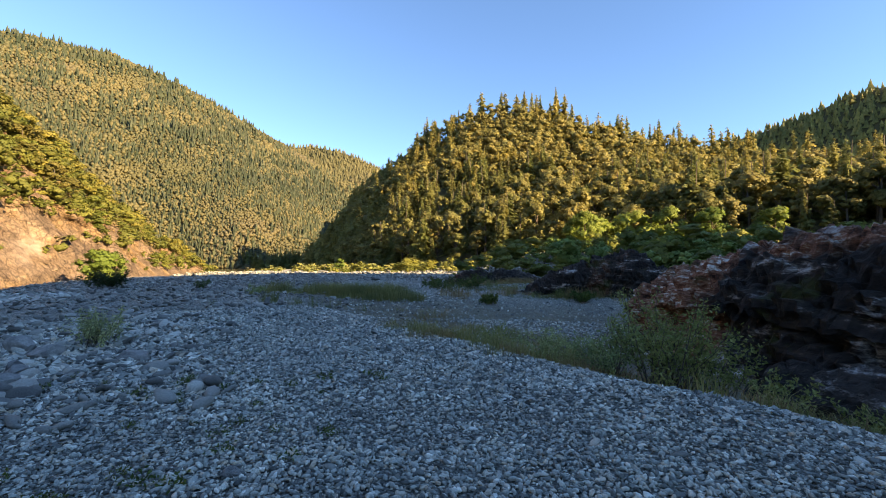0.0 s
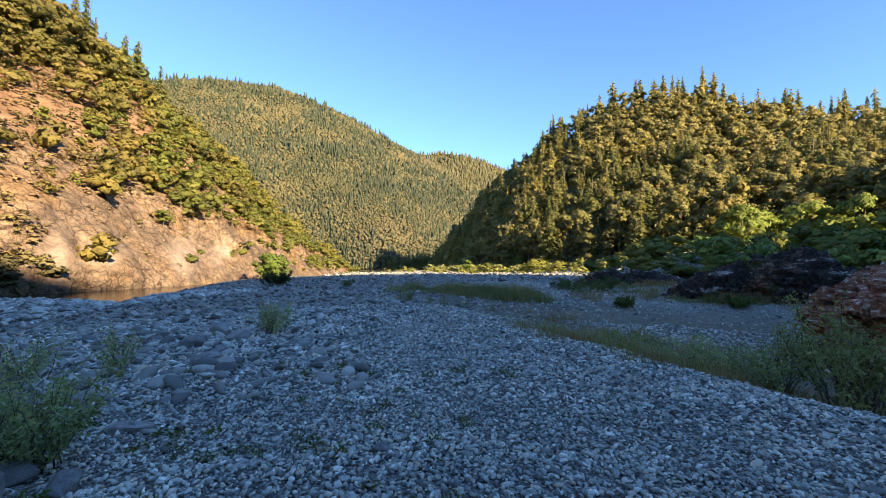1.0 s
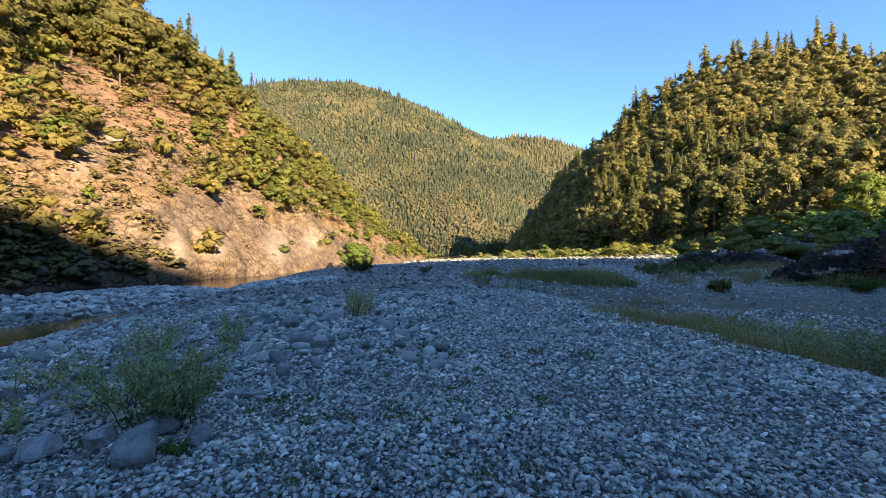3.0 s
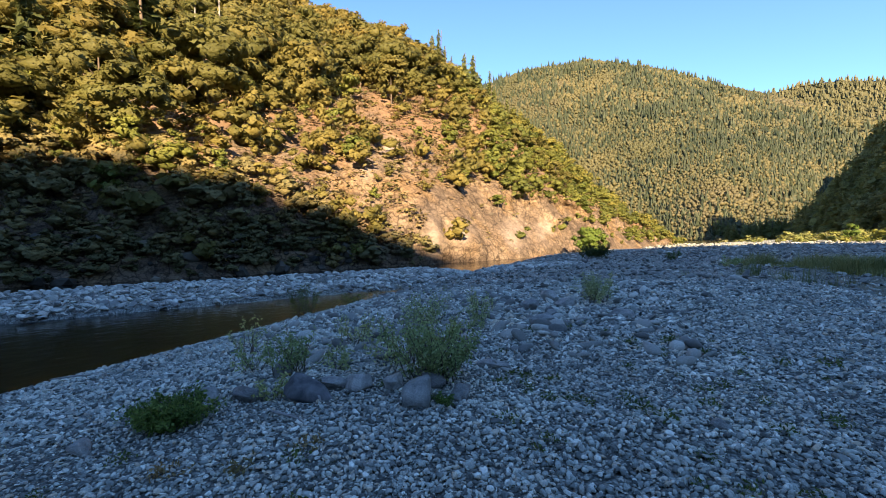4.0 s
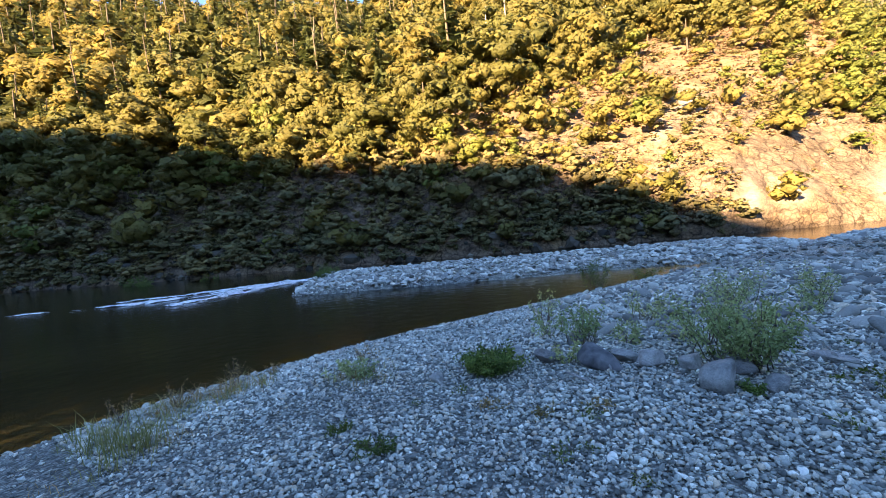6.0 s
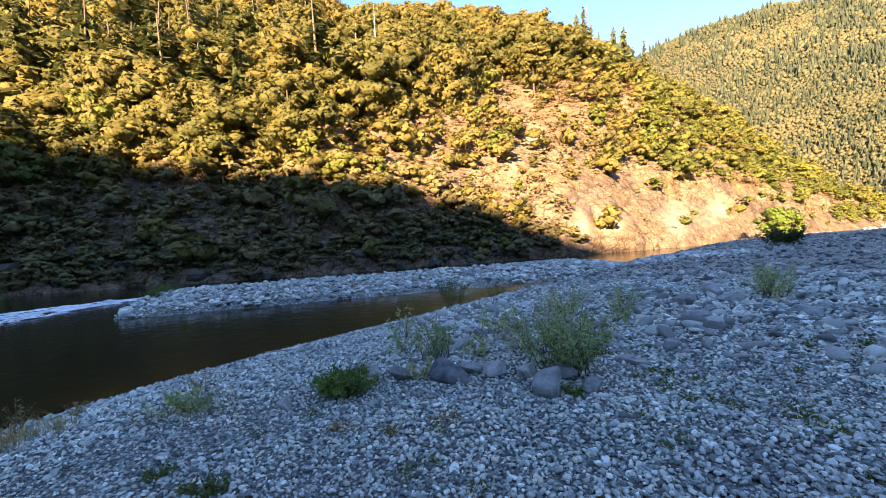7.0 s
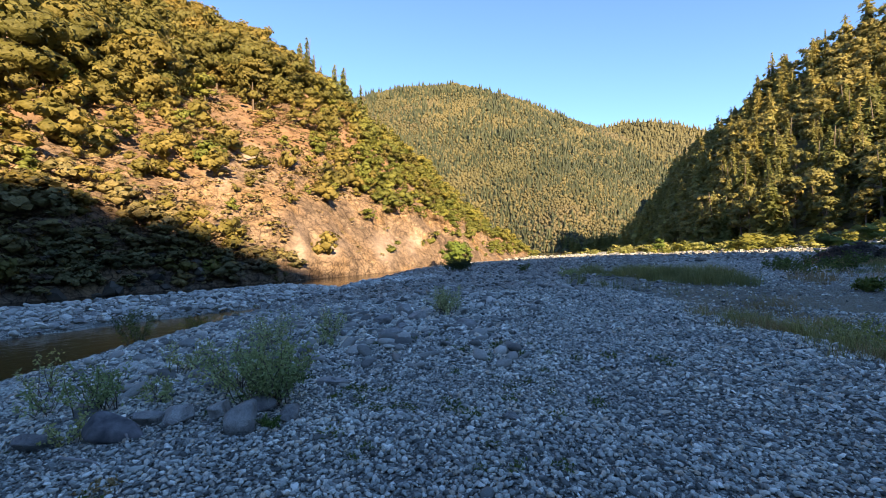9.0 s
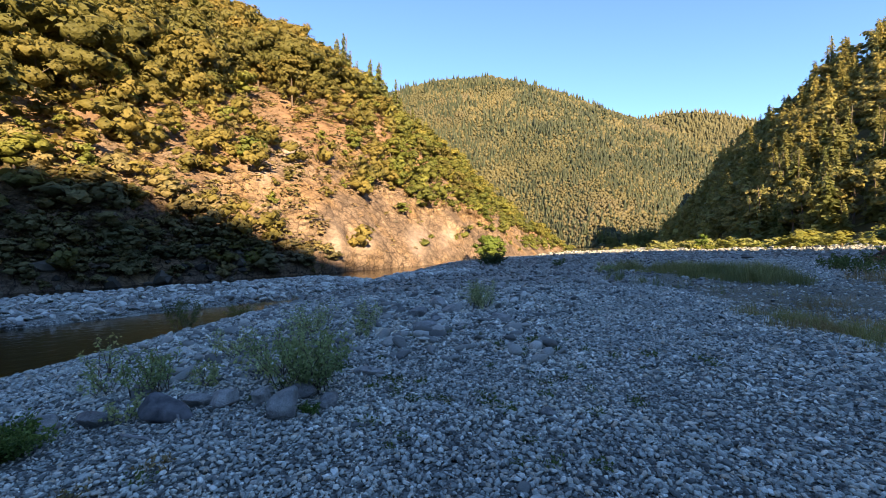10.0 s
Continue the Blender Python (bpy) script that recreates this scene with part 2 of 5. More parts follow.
def leaf_material(name, dark, light, dry=None, patch=0.25, grain=0.0, through=0.25, gaps=True):
    m, n, l, b = material(name, 0.6, 0.25)
    rnd = n.new("ShaderNodeNewGeometry").outputs["Random Per Island"]
    r = ramp(n, [(0.0, dark), (1.0, light)])
    l.new(rnd, r.inputs[0])
    pn = noise_node(n, l, patch, 2, coord="Object")
    pr = ramp(n, [(0.38, (0.72, 0.77, 0.75)), (0.62, (1.12, 1.07, 1.0))])
    l.new(pn.outputs[0], pr.inputs[0])
    col = mix(n, l, 1.0, r.outputs[0], pr.outputs[0], 'MULTIPLY')
    oi = n.new("ShaderNodeObjectInfo")
    tint = ramp(n, [(0.0, (0.65, 0.74, 0.62)), (0.3, (0.85, 0.9, 0.82)), (0.65, (1, 1, 0.95)), (0.9, (1.06, 1.02, 0.88)), (1.0, (1.08, 0.98, 0.82))])
    l.new(oi.outputs["Random"], tint.inputs[0])
    col = mix(n, l, 1.0, col, tint.outputs[0], 'MULTIPLY')
    if dry:
        dn = noise_node(n, l, patch * 0.6, 3)
        dr = ramp(n, [(0.55, (0, 0, 0)), (0.7, (1, 1, 1))])
        l.new(dn.outputs[0], dr.inputs[0])
        col = mix(n, l, dr.outputs[0], col, dry)
    if grain:
        # single leaves: a fine pattern of leaf and gap over each spray
        pos = n.new("ShaderNodeNewGeometry").outputs["Position"]
        fine = n.new("ShaderNodeTexNoise")
        fine.inputs["Scale"].default_value, fine.inputs["Detail"].default_value, fine.inputs["Roughness"].default_value = 1 / grain, 2, 0.6
        l.new(pos, fine.inputs["Vector"])
        fr = ramp(n, [(0.3, (0.78, 0.79, 0.78)), (0.5, (1.0, 1.0, 1.0)), (0.7, (1.12, 1.11, 1.06))])
        l.new(fine.outputs[0], fr.inputs[0])
        col = mix(n, l, 1.0, col, fr.outputs[0], 'MULTIPLY')
        bump(n, l, b, fine.outputs[0], 0.7, grain)
    l.new(col, b.inputs["Base Color"])
    tr = n.new("ShaderNodeBsdfTranslucent")
    l.new(col, tr.inputs["Color"])
    ms = n.new("ShaderNodeMixShader")
    ms.inputs[0].default_value = through
    l.new(b.outputs[0], ms.inputs[1])
    l.new(tr.outputs[0], ms.inputs[2])
    last = ms.outputs[0]
    if grain and gaps:
        gap = ramp(n, [(0.38, (0, 0, 0)), (0.41, (1, 1, 1))])
        hole = n.new("ShaderNodeTexNoise")
        hole.inputs["Scale"].default_value, hole.inputs["Detail"].default_value = 0.9 / grain, 3
        l.new(pos, hole.inputs["Vector"])
        l.new(hole.outputs[0], gap.inputs[0])
        clear = n.new("ShaderNodeBsdfTransparent")
        cut = n.new("ShaderNodeMixShader")
        l.new(gap.outputs[0], cut.inputs[0])
        l.new(clear.outputs[0], cut.inputs[1])
        l.new(last, cut.inputs[2])
        last = cut.outputs[0]
    l.new(last, n["Material Output"].inputs[0])
    return m


mat_oak = leaf_material("oak_leaves", (0.166, 0.148, 0.046), (0.242, 0.212, 0.067), None, 0.2, 0.3, through=0.45)
mat_valley = leaf_material("valley_scrub_leaves", (0.16, 0.175, 0.05), (0.28, 0.28, 0.1), (0.26, 0.22, 0.11), 0.1, 0.25, through=0.25)
mat_flank = leaf_material("flank_leaves", (0.178, 0.178, 0.05), (0.262, 0.255, 0.072), None, 0.12, 0.3, through=0.45)
mat_conifer = leaf_material("conifer_needles", (0.205, 0.21, 0.078), (0.325, 0.31, 0.114), None, 0.2, 0.3, through=0.4)
mat_dark_fir = leaf_material("dark_fir_needles", (0.085, 0.095, 0.036), (0.16, 0.16, 0.058), None, 0.2, 0.3, through=0.3)
mat_golden = leaf_material("golden_oak_leaves", (0.205, 0.19, 0.07), (0.315, 0.28, 0.1), None, 0.2, 0.45, through=0.42)
mat_far_fir = leaf_material("distant_firs", (0.044, 0.055, 0.034), (0.073, 0.084, 0.047), None, 0.012)
# greyer and bluer than the near leaves: some haze put into the colour
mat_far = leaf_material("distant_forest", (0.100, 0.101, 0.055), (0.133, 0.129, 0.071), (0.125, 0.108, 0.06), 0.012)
mat_shrub = leaf_material("shrub_leaves", (0.178, 0.192, 0.046), (0.272, 0.28, 0.07), None, 0.5, 0.25, through=0.42)
mat_alder = leaf_material("alder_leaves", (0.15, 0.205, 0.042), (0.25, 0.31, 0.07), None, 0.3, 0.25, through=0.42)
mat_willow = leaf_material("willow_leaves", (0.28, 0.32, 0.13), (0.58, 0.62, 0.32), None, 0.8, through=0.4)
mat_herb = leaf_material("swale_herbs", (0.23, 0.255, 0.075), (0.45, 0.45, 0.18), None, 0.6, through=0.35)
mat_sedge = leaf_material("sedge_leaves", (0.075, 0.105, 0.026), (0.175, 0.215, 0.06), None, 0.8, through=0.35)
mat_grass = leaf_material("dry_grass", (0.2, 0.205, 0.07), (0.42, 0.39, 0.17), None, 0.5, through=0.4)
mat_straw = leaf_material("dead_grass", (0.3, 0.19, 0.085), (0.5, 0.36, 0.19), None, 0.5, through=0.4)
mat_clump = leaf_material("clump_leaves", (0.09, 0.135, 0.03), (0.29, 0.36, 0.1), None, 2.0, through=0.35)
mat_foot = leaf_material("foot_scrub_leaves", (0.125, 0.115, 0.055), (0.24, 0.2, 0.095), (0.23, 0.16, 0.095), 0.12, 0.3, through=0.2)
mat_slope = leaf_material("slope_shrub_leaves", (0.19, 0.26, 0.07), (0.35, 0.43, 0.125), None, 0.15, 0.25, through=0.25)
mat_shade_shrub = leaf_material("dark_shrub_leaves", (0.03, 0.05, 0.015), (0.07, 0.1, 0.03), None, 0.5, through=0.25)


def bark_material(name, c0, c1):
    m, n, l, b = material(name, 0.9, 0.2)
    f = noise_node(n, l, 5, 5, 0.6, stretch=(1, 1, 0.2))
    r = ramp(n, [(0.3, c0), (0.7, c1)])
    l.new(f.outputs[0], r.inputs[0])
    l.new(r.outputs[0], b.inputs["Base Color"])
    bump(n, l, b, f.outputs[0], 0.6, 0.02)
    return m


mat_bark = bark_material("bark", (0.06, 0.045, 0.035), (0.2, 0.16, 0.12))
mat_deadwood = bark_material("weathered_wood", (0.16, 0.15, 0.14), (0.42, 0.4, 0.37))


def rock_material():
    m, n, l, b = material("dark_outcrop", 0.75, 0.15)
    s = noise_node(n, l, 0.9, 9, 0.72, stretch=(0.7, 0.9, 2.4))
    r = ramp(n, [(0.3, (0.012, 0.011, 0.011)), (0.47, (0.045, 0.038, 0.034)), (0.56, (0.08, 0.064, 0.055)), (0.60, (0.3, 0.27, 0.25)), (0.64, (0.66, 0.63, 0.6))])
    l.new(s.outputs[0], r.inputs[0])
    red = noise_node(n, l, 0.45, 5)
    rr = ramp(n, [(0.62, (0, 0, 0)), (0.78, (1, 1, 1))])
    at = n.new("ShaderNodeAttribute")
    at.attribute_name = "rust"
    add = n.new("ShaderNodeMath")
    add.operation = 'MULTIPLY_ADD'
    l.new(at.outputs["Fac"], add.inputs[0])
    add.inputs[1].default_value = 0.35
    l.new(red.outputs[0], add.inputs[2])
    l.new(add.outputs[0], rr.inputs[0])
    fine = noise_node(n, l, 3.2, 9, 0.75, stretch=(0.8, 0.8, 2.2, 0.25, -0.3, 0.4))
    rc = ramp(n, [(0.36, (0.045, 0.02, 0.013)), (0.44, (0.22, 0.09, 0.05)), (0.52, (0.38, 0.175, 0.105)), (0.56, (0.52, 0.37, 0.27)), (0.61, (0.82, 0.76, 0.68))])
    l.new(fine.outputs[0], rc.inputs[0])
    col = mix(n, l, rr.outputs[0], r.outputs[0], rc.outputs[0])
    mo = noise_node(n, l, 0.6, 6, 0.65, stretch=(1, 1, 1.3, 0.3, 0.8, 0.2))
    mr = ramp(n, [(0.58, (0, 0, 0)), (0.66, (0.8, 0.8, 0.8))])
    l.new(mo.outputs[0], mr.inputs[0])
    l.new(mix(n, l, mr.outputs[0], col, (0.07, 0.075, 0.02)), b.inputs["Base Color"])
    bump(n, l, b, fine.outputs[0], 0.9, 0.12)
    return m


mat_rock = rock_material()


def water_material():
    m, n, l, b = material("river_water", 0.13, 0.5)
    b.inputs["IOR"].default_value = 1.33
    w = noise_node(n, l, 0.25, 3)
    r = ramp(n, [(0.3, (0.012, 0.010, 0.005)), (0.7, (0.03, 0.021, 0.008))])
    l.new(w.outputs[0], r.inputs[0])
    # amber tint: bed seen through thin water, plus a painted reflection of the sunlit bank
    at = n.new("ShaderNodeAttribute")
    at.attribute_name = "shallow_gleam"
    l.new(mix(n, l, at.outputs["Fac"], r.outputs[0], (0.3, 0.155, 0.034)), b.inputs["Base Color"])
    f = noise_node(n, l, 2.2, 3, 0.5, stretch=(1, 1, 1))
    bump(n, l, b, f.outputs[0], 0.35, 0.06)
    return m


mat_water = water_material()
mat_foam, _n, _l, _b = material("white_water", 0.35, 0.5)
_f = noise_node(_n, _l, 3.0, 5)
_r = ramp(_n, [(0.3, (0.35, 0.4, 0.42)), (0.6, (0.85, 0.88, 0.9))])
_l.new(_f.outputs[0], _r.inputs[0])
_l.new(_r.outputs[0], _b.inputs["Base Color"])

# ---- the ground: one sheet from the gravel bar to the horizon ----
WATER = -0.80


def ground_z(x, y):
    x, y = np.asarray(x, float), np.asarray(y, float)
    r = np.hypot(x, y)
    # bank of the still pool, and its bed
    d = (x + 12.0) * 0.817 + (y + 0.4) * 0.576 - 0.3 * smooth(9, 3, y)
    d = d - 0.03 * np.clip((x + 12.0) * 0.576 - (y + 0.4) * 0.817 - 1.5, 0, 9) ** 2
    z = -0.8 + 0.8 * (1 - np.exp(-np.maximum(d, 0) / 2.6)) - 0.9 * (1 - np.exp(np.minimum(d, 0) / 1.6))
    # cobble strip between the pool and the river, joining the bar upstream
    strip = smooth(-18.9, -21.0, x) * smooth(-32.5, -28.5, x) * smooth(-11.6, -9.0, y - 0.16 * (x + 21)) * smooth(27, 15, y)
    z = np.maximum(z, -1.7 + (1.12 + 0.26 * smooth(-21, -27, x)) * strip)
    bar = smooth(9.0, 14, y + (x + 20) * 0.25) * smooth(-32, -27, x + 0.2 * np.maximum(y - 35, 0))
    z = np.maximum(z, -1.7 + bar * (1.7 - 0.8 * smooth(-9, -25, x)))
    # bed of the river
    river = smooth(-33, -38, x + 0.18 * np.maximum(y - 20, 0))
    z = np.minimum(z, np.where(x < -30, 0.6 - 2.4 * river, 9))
    # swale behind the gravel crest
    q = x * 0.818 + y * 0.575 - 5.45 + 0.012 * (x - 1.2) ** 2
    z = z - 0.6 * smooth(0, 2.6, q) * smooth(26, 12, y) * (x > -6)
    # rising ground beyond the outcrops
    w = smooth(1, 16, x - 0.02 * y)
    z = z + w * smooth(26, 75, r) * 3.6
    z = z + smooth(70, 160, r) * smooth(-20, 5, x) * 1.2
    # right bank behind
    z = z + smooth(12, 60, x * SUN_H[0] + y * SUN_H[1]) * 3
    calm = 0.25 + 0.75 * smooth(2, 7, d)
    z = z + 0.05 * vnoise(x / 1.7, y / 1.7, seed=3) * smooth(1, 4, r) * calm + 0.12 * vnoise(x / 7, y / 7, seed=4) * smooth(5, 20, r) * calm
    return z


rings = np.concatenate([[0.0005], np.geomspace(0.4, 2600, 190)])
turns = np.linspace(0, 2 * np.pi, 360, endpoint=False)
RR, TT = np.meshgrid(rings, turns, indexing="ij")
gx, gy = RR * np.sin(TT), RR * np.cos(TT)
gz = ground_z(gx, gy)
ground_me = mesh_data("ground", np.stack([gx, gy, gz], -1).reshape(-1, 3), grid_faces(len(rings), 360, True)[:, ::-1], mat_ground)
_e = ground_me.attributes.new("earth", 'FLOAT', 'POINT')
_q = gx * 0.818 + gy * 0.575 - 5.3
_ev = np.clip(smooth(0.4, 1.6, _q + 0.6 * vnoise(gx / 1.5, gy / 1.5, seed=9)) * smooth(27, 17, gy + 0.3 * gx) * 0.75
              + smooth(4, 16, gx - 0.02 * gy) * smooth(24, 40, RR) + smooth(120, 200, RR), 0, 1)
_e.data.foreach_set("value", _ev.astype(np.float32).ravel())
# painted gap darkening, fading out by nine metres
_b2 = ground_me.attributes.new("gap_shade", 'FLOAT', 'POINT')
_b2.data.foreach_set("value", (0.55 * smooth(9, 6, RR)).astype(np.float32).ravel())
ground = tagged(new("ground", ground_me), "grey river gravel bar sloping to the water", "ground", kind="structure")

# ---- water ----
wu, wv = np.meshgrid(np.linspace(-130, -2, 100), np.linspace(-220, 420, 260), indexing="ij")
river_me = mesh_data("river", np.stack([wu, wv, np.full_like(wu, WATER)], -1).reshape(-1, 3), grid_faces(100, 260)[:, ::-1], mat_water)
_s = river_me.attributes.new("shallow_gleam", 'FLOAT', 'POINT')
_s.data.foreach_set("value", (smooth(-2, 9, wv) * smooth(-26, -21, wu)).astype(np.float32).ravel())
river = tagged(new("river", river_me), "dark still river water below a rocky bank", "river", kind="structure")


# ---- hills, each lofted from its foot line to its crest line ----
def polar(az, r, z):
    a = radians(az)
    return (-math.sin(a) * r, math.cos(a) * r, z)


def crest(az, r, el):
    return polar(az, r, 1.6 + r * math.tan(radians(el)))


def resample(pts, n):
    pts = np.array(pts, float)
    s = np.concatenate([[0], np.cumsum(np.linalg.norm(np.diff(pts[:, :2], axis=0), axis=1))])
    t = np.linspace(0, s[-1], n)
    return np.stack([np.interp(t, s, pts[:, k]) for k in range(3)], -1)


def hill(name, foot, top, nu, nv, bow, rough, seed, mat, label, back=40, crag=0.0, soft=9):
    """Loft; returns the object and the grid of points (rows from foot to crest)."""
    n_back = 4
    a, b = resample(foot, nv), resample(top, nv)
    k, e = np.ones(soft) / soft, soft // 2
    for c in range(3):
        a[e:-e, c], b[e:-e, c] = np.convolve(a[:, c], k, "valid"), np.convolve(b[:, c], k, "valid")
    v = np.linspace(0, 1, nu)[:, None, None]
    h = v ** bow
    pts = a[None] * (1 - h) + b[None] * h
    pts[..., 2] = (a[None, :, 2] * (1 - v[..., 0]) + b[None, :, 2] * v[..., 0])
    out = b - a
    out[:, 2] = 0
    ln = np.linalg.norm(out, axis=1, keepdims=True) + 1e-6
    out = out / ln
    scale = np.linalg.norm((b - a), axis=1)[None, :, None]
    x, y, z = pts[..., 0], pts[..., 1], pts[..., 2]
    w = rough[1]
    d = rough[0] * (fbm(x / w, y / w, z / w, 5, seed, 0.55))
    fade = (np.minimum(v[..., 0] * 14, 1) * (1 - 0.7 * smooth(0.8, 1, v[..., 0])))
    if crag:
        c1 = np.abs(vnoise(x / 3.4, y / 3.4, z / 5.5, seed + 3)) + 0.5 * np.abs(vnoise(x / 1.5, y / 1.5, z / 2.4, seed + 4))
        d = d + crag * (0.6 - c1) * (0.35 + 0.65 * smooth(0.4, 0.12, v[..., 0]))
    pts = pts + out[None] * (d * fade)[..., None] * 0.8
    pts[..., 2] += d * fade * 0.35
    rows = [pts]
    for i in range(1, n_back + 1):
        q = b + out * back * i / n_back
        q = q.copy()
        q[:, 2] = b[:, 2] + (np.minimum(a[:, 2], 0) - 3 - b[:, 2]) * (i / n_back) ** 1.3
        rows.append(q[None])
    low = pts[:1].copy()
    low[..., 2] -= 6
    allp = np.concatenate([low] + rows)
    me = mesh_data(name, allp.reshape(-1, 3), grid_faces(allp.shape[0], nv), mat)
    ob = tagged(new(name, me), label, "hill", kind="structure")
    return ob, pts, me, v


FOOT_W = [(-58, -120, -1), (-50, -60, -1), (-45, -37, -1), (-44, -18, -1), (-42, 4, -1), (-42, 25, -1), (-44.5, 42, -1), (-52, 65, -1), (-62, 100, -1), (-72, 128, -1), (-84, 150, -1)]
CREST_W = [crest(140, 165, 24), crest(128, 150, 24), crest(113, 140, 25.0), crest(100, 130, 25.4), crest(85, 128, 25.8), crest(75, 128, 25.6), crest(66, 130, 24.6), crest(60, 134, 21.5),
           crest(55, 138, 19.3), crest(51, 142, 16.3), crest(46.5, 146, 12.8), crest(42.5, 150, 8.3), crest(36.5, 158, 3.4), crest(29.5, 172, -0.5)]
bank, bank_pts, bank_me, bank_v = hill("hill_west", FOOT_W, CREST_W, 170, 480, 1.45, (6.5, 26), 11, mat_bank, "steep sunlit rocky hillside with dry soil across the river", crag=1.3)
_az = np.degrees(np.arctan2(-bank_pts[..., 0], bank_pts[..., 1]))
_full = np.zeros((170 + 5, 480))
_rk = smooth(0.27, 0.17, bank_v[..., 0] + 0.10 * fbm(bank_pts[..., 0] / 9, bank_pts[..., 1] / 9, bank_pts[..., 2] / 9, 3, 21)) + 0.8 * smooth(0.25, 0.5, fbm(bank_pts[..., 0] / 14, bank_pts[..., 1] / 14, bank_pts[..., 2] / 14, 3, 22))
_full[1:171] = np.clip(_rk, 0, 1)
_full[0] = 1
_a = bank_me.attributes.new("rock", 'FLOAT', 'POINT')
_a.data.foreach_set("value", _full.astype(np.float32).ravel())
# chalky scars
_p = np.zeros_like(_full)
_vv = np.broadcast_to(bank_v[..., 0], _az.shape)
_nz = fbm(bank_pts[..., 0] / 3, bank_pts[..., 1] / 3, bank_pts[..., 2] / 6, 4, 23)
for _c, _w, _s, _t in ((66.7, 0.205, 1.1, 0.05), (63.4, 0.235, 1.3, 0.03), (58.2, 0.05, 0.9, 0.035), (54.5, 0.06, 1.6, 0.02), (47.5, 0.05, 1.2, 0.03), (43.5, 0.06, 1.0, 0.03), (108, 0.25, 0.8, 0.05)):
    _p[1:171] += np.exp(-((_az - _c) / _s) ** 2 - ((_vv - _w) / _t) ** 2) * (0.9 + 0.9 * _nz)
_a = bank_me.attributes.new("pale", 'FLOAT', 'POINT')
_a.data.foreach_set("value", np.clip(_p, 0, 1).astype(np.float32).ravel())

far, far_pts, _, far_v = hill("ridge_far", [polar(75, 420, -2), polar(60, 430, -2), polar(45, 430, -2), polar(32, 400, -2), polar(24, 360, -2), polar(17, 380, -2), polar(11, 520, -2)],
    [crest(75, 850, 18), crest(62, 850, 19), crest(51, 850, 19.4), crest(45, 850, 20.8), crest(38, 850, 21.2), crest(30.5, 840, 19.2), crest(24.8, 830, 16.5), crest(19.5, 820, 14.2), crest(14, 800, 11), crest(8, 800, 8)],
    60, 160, 1.0, (38, 190), 31, mat_far_floor, "high forested ridge in warm evening sun", 200)
back, back_pts, _, back_v = hill("ridge_farther", [polar(32, 900, -2), polar(18, 900, -2), polar(4, 900, -2), polar(-10, 900, -2)],
    [crest(32, 1250, 12), crest(23, 1250, 13.9), crest(16, 1250, 14.8), crest(12, 1250, 14.0), crest(8, 1250, 12.2), crest(0, 1250, 11), crest(-10, 1250, 9)],
    40, 90, 1.0, (45, 260), 37, mat_far_floor, "distant forested ridge up the valley", 200)
mid, mid_pts, _, mid_v = hill("hill_north", [polar(17.5, 285, -1), polar(13, 212, -0.5), polar(8, 160, 0.6), polar(2, 130, 1), polar(-8, 118, 2.5), polar(-20, 112, 5), polar(-32, 110, 7), polar(-46, 112, 8), polar(-60, 120, 8)],
    [crest(16.5, 335, -0.3), crest(13.4, 325, 3.6), crest(10, 305, 9.2), crest(6.2, 285, 11.6), crest(3.3, 270, 13.9), crest(1, 260, 15.8), crest(-3.4, 252, 17.8), crest(-8.6, 250, 18.6), crest(-13.5, 250, 18.4),
     crest(-18.5, 250, 15.6), crest(-22.4, 250, 14.4), crest(-27.3, 250, 12.9), crest(-31.8, 250, 11.6), crest(-38, 250, 9.5), crest(-48, 250, 8), crest(-62, 250, 6)],
    60, 180, 1.1, (9, 48), 41, mat_forest_floor, "conifer-covered hill with golden evening light", 80)
# unseen rise behind the hill, added so its shadow reaches the far slope
behind_north = [(17, 0.0), (13.4, 2.8), (10, 8.0), (6.2, 10.6), (3.3, 12.8), (1, 14.7), (-3.4, 16.6), (-8.6, 17.4), (-13.5, 17.2), (-18.5, 14.4), (-27, 11.6), (-36, 9)]
hill("hill_north_back", [polar(a, 342 if a > 2 else 264, 0) for a, e in behind_north], [crest(a, 440, e) for a, e in behind_north], 20, 80, 1.0, (3, 48), 43, mat_forest_floor, "unseen rise added behind the conifer hill to lengthen its shadow", 60, soft=5)
east, east_pts, _, east_v = hill("ridge_east", [polar(-24, 330, 8), polar(-36, 320, 8), polar(-48, 310, 8), polar(-66, 300, 8)],
    [crest(-20, 520, 9), crest(-28, 500, 11.5), crest(-32, 490, 13.2), crest(-36, 480, 13.9), crest(-40, 470, 14.7), crest(-43, 460, 16.0), crest(-47, 450, 16.3), crest(-56, 430, 16), crest(-70, 400, 17)],
    50, 110, 1.0, (16, 90), 47, mat_forest_floor, "shaded forested ridge", 150)


# the ridge behind, whose long shadow lies over the bar and the far bank
def behind(side, dist, z):
    p = SUN_H * dist + SUN_SIDE * side
    return (p[0], p[1], z)


def shade(x, y, z):
    """Side and height on the ridge line that cast the shadow's edge at (x, y, z)."""
    p = np.array([x, y])
    return p @ SUN_SIDE, z + (150 - p @ SUN_H) * math.tan(SUN_EL)


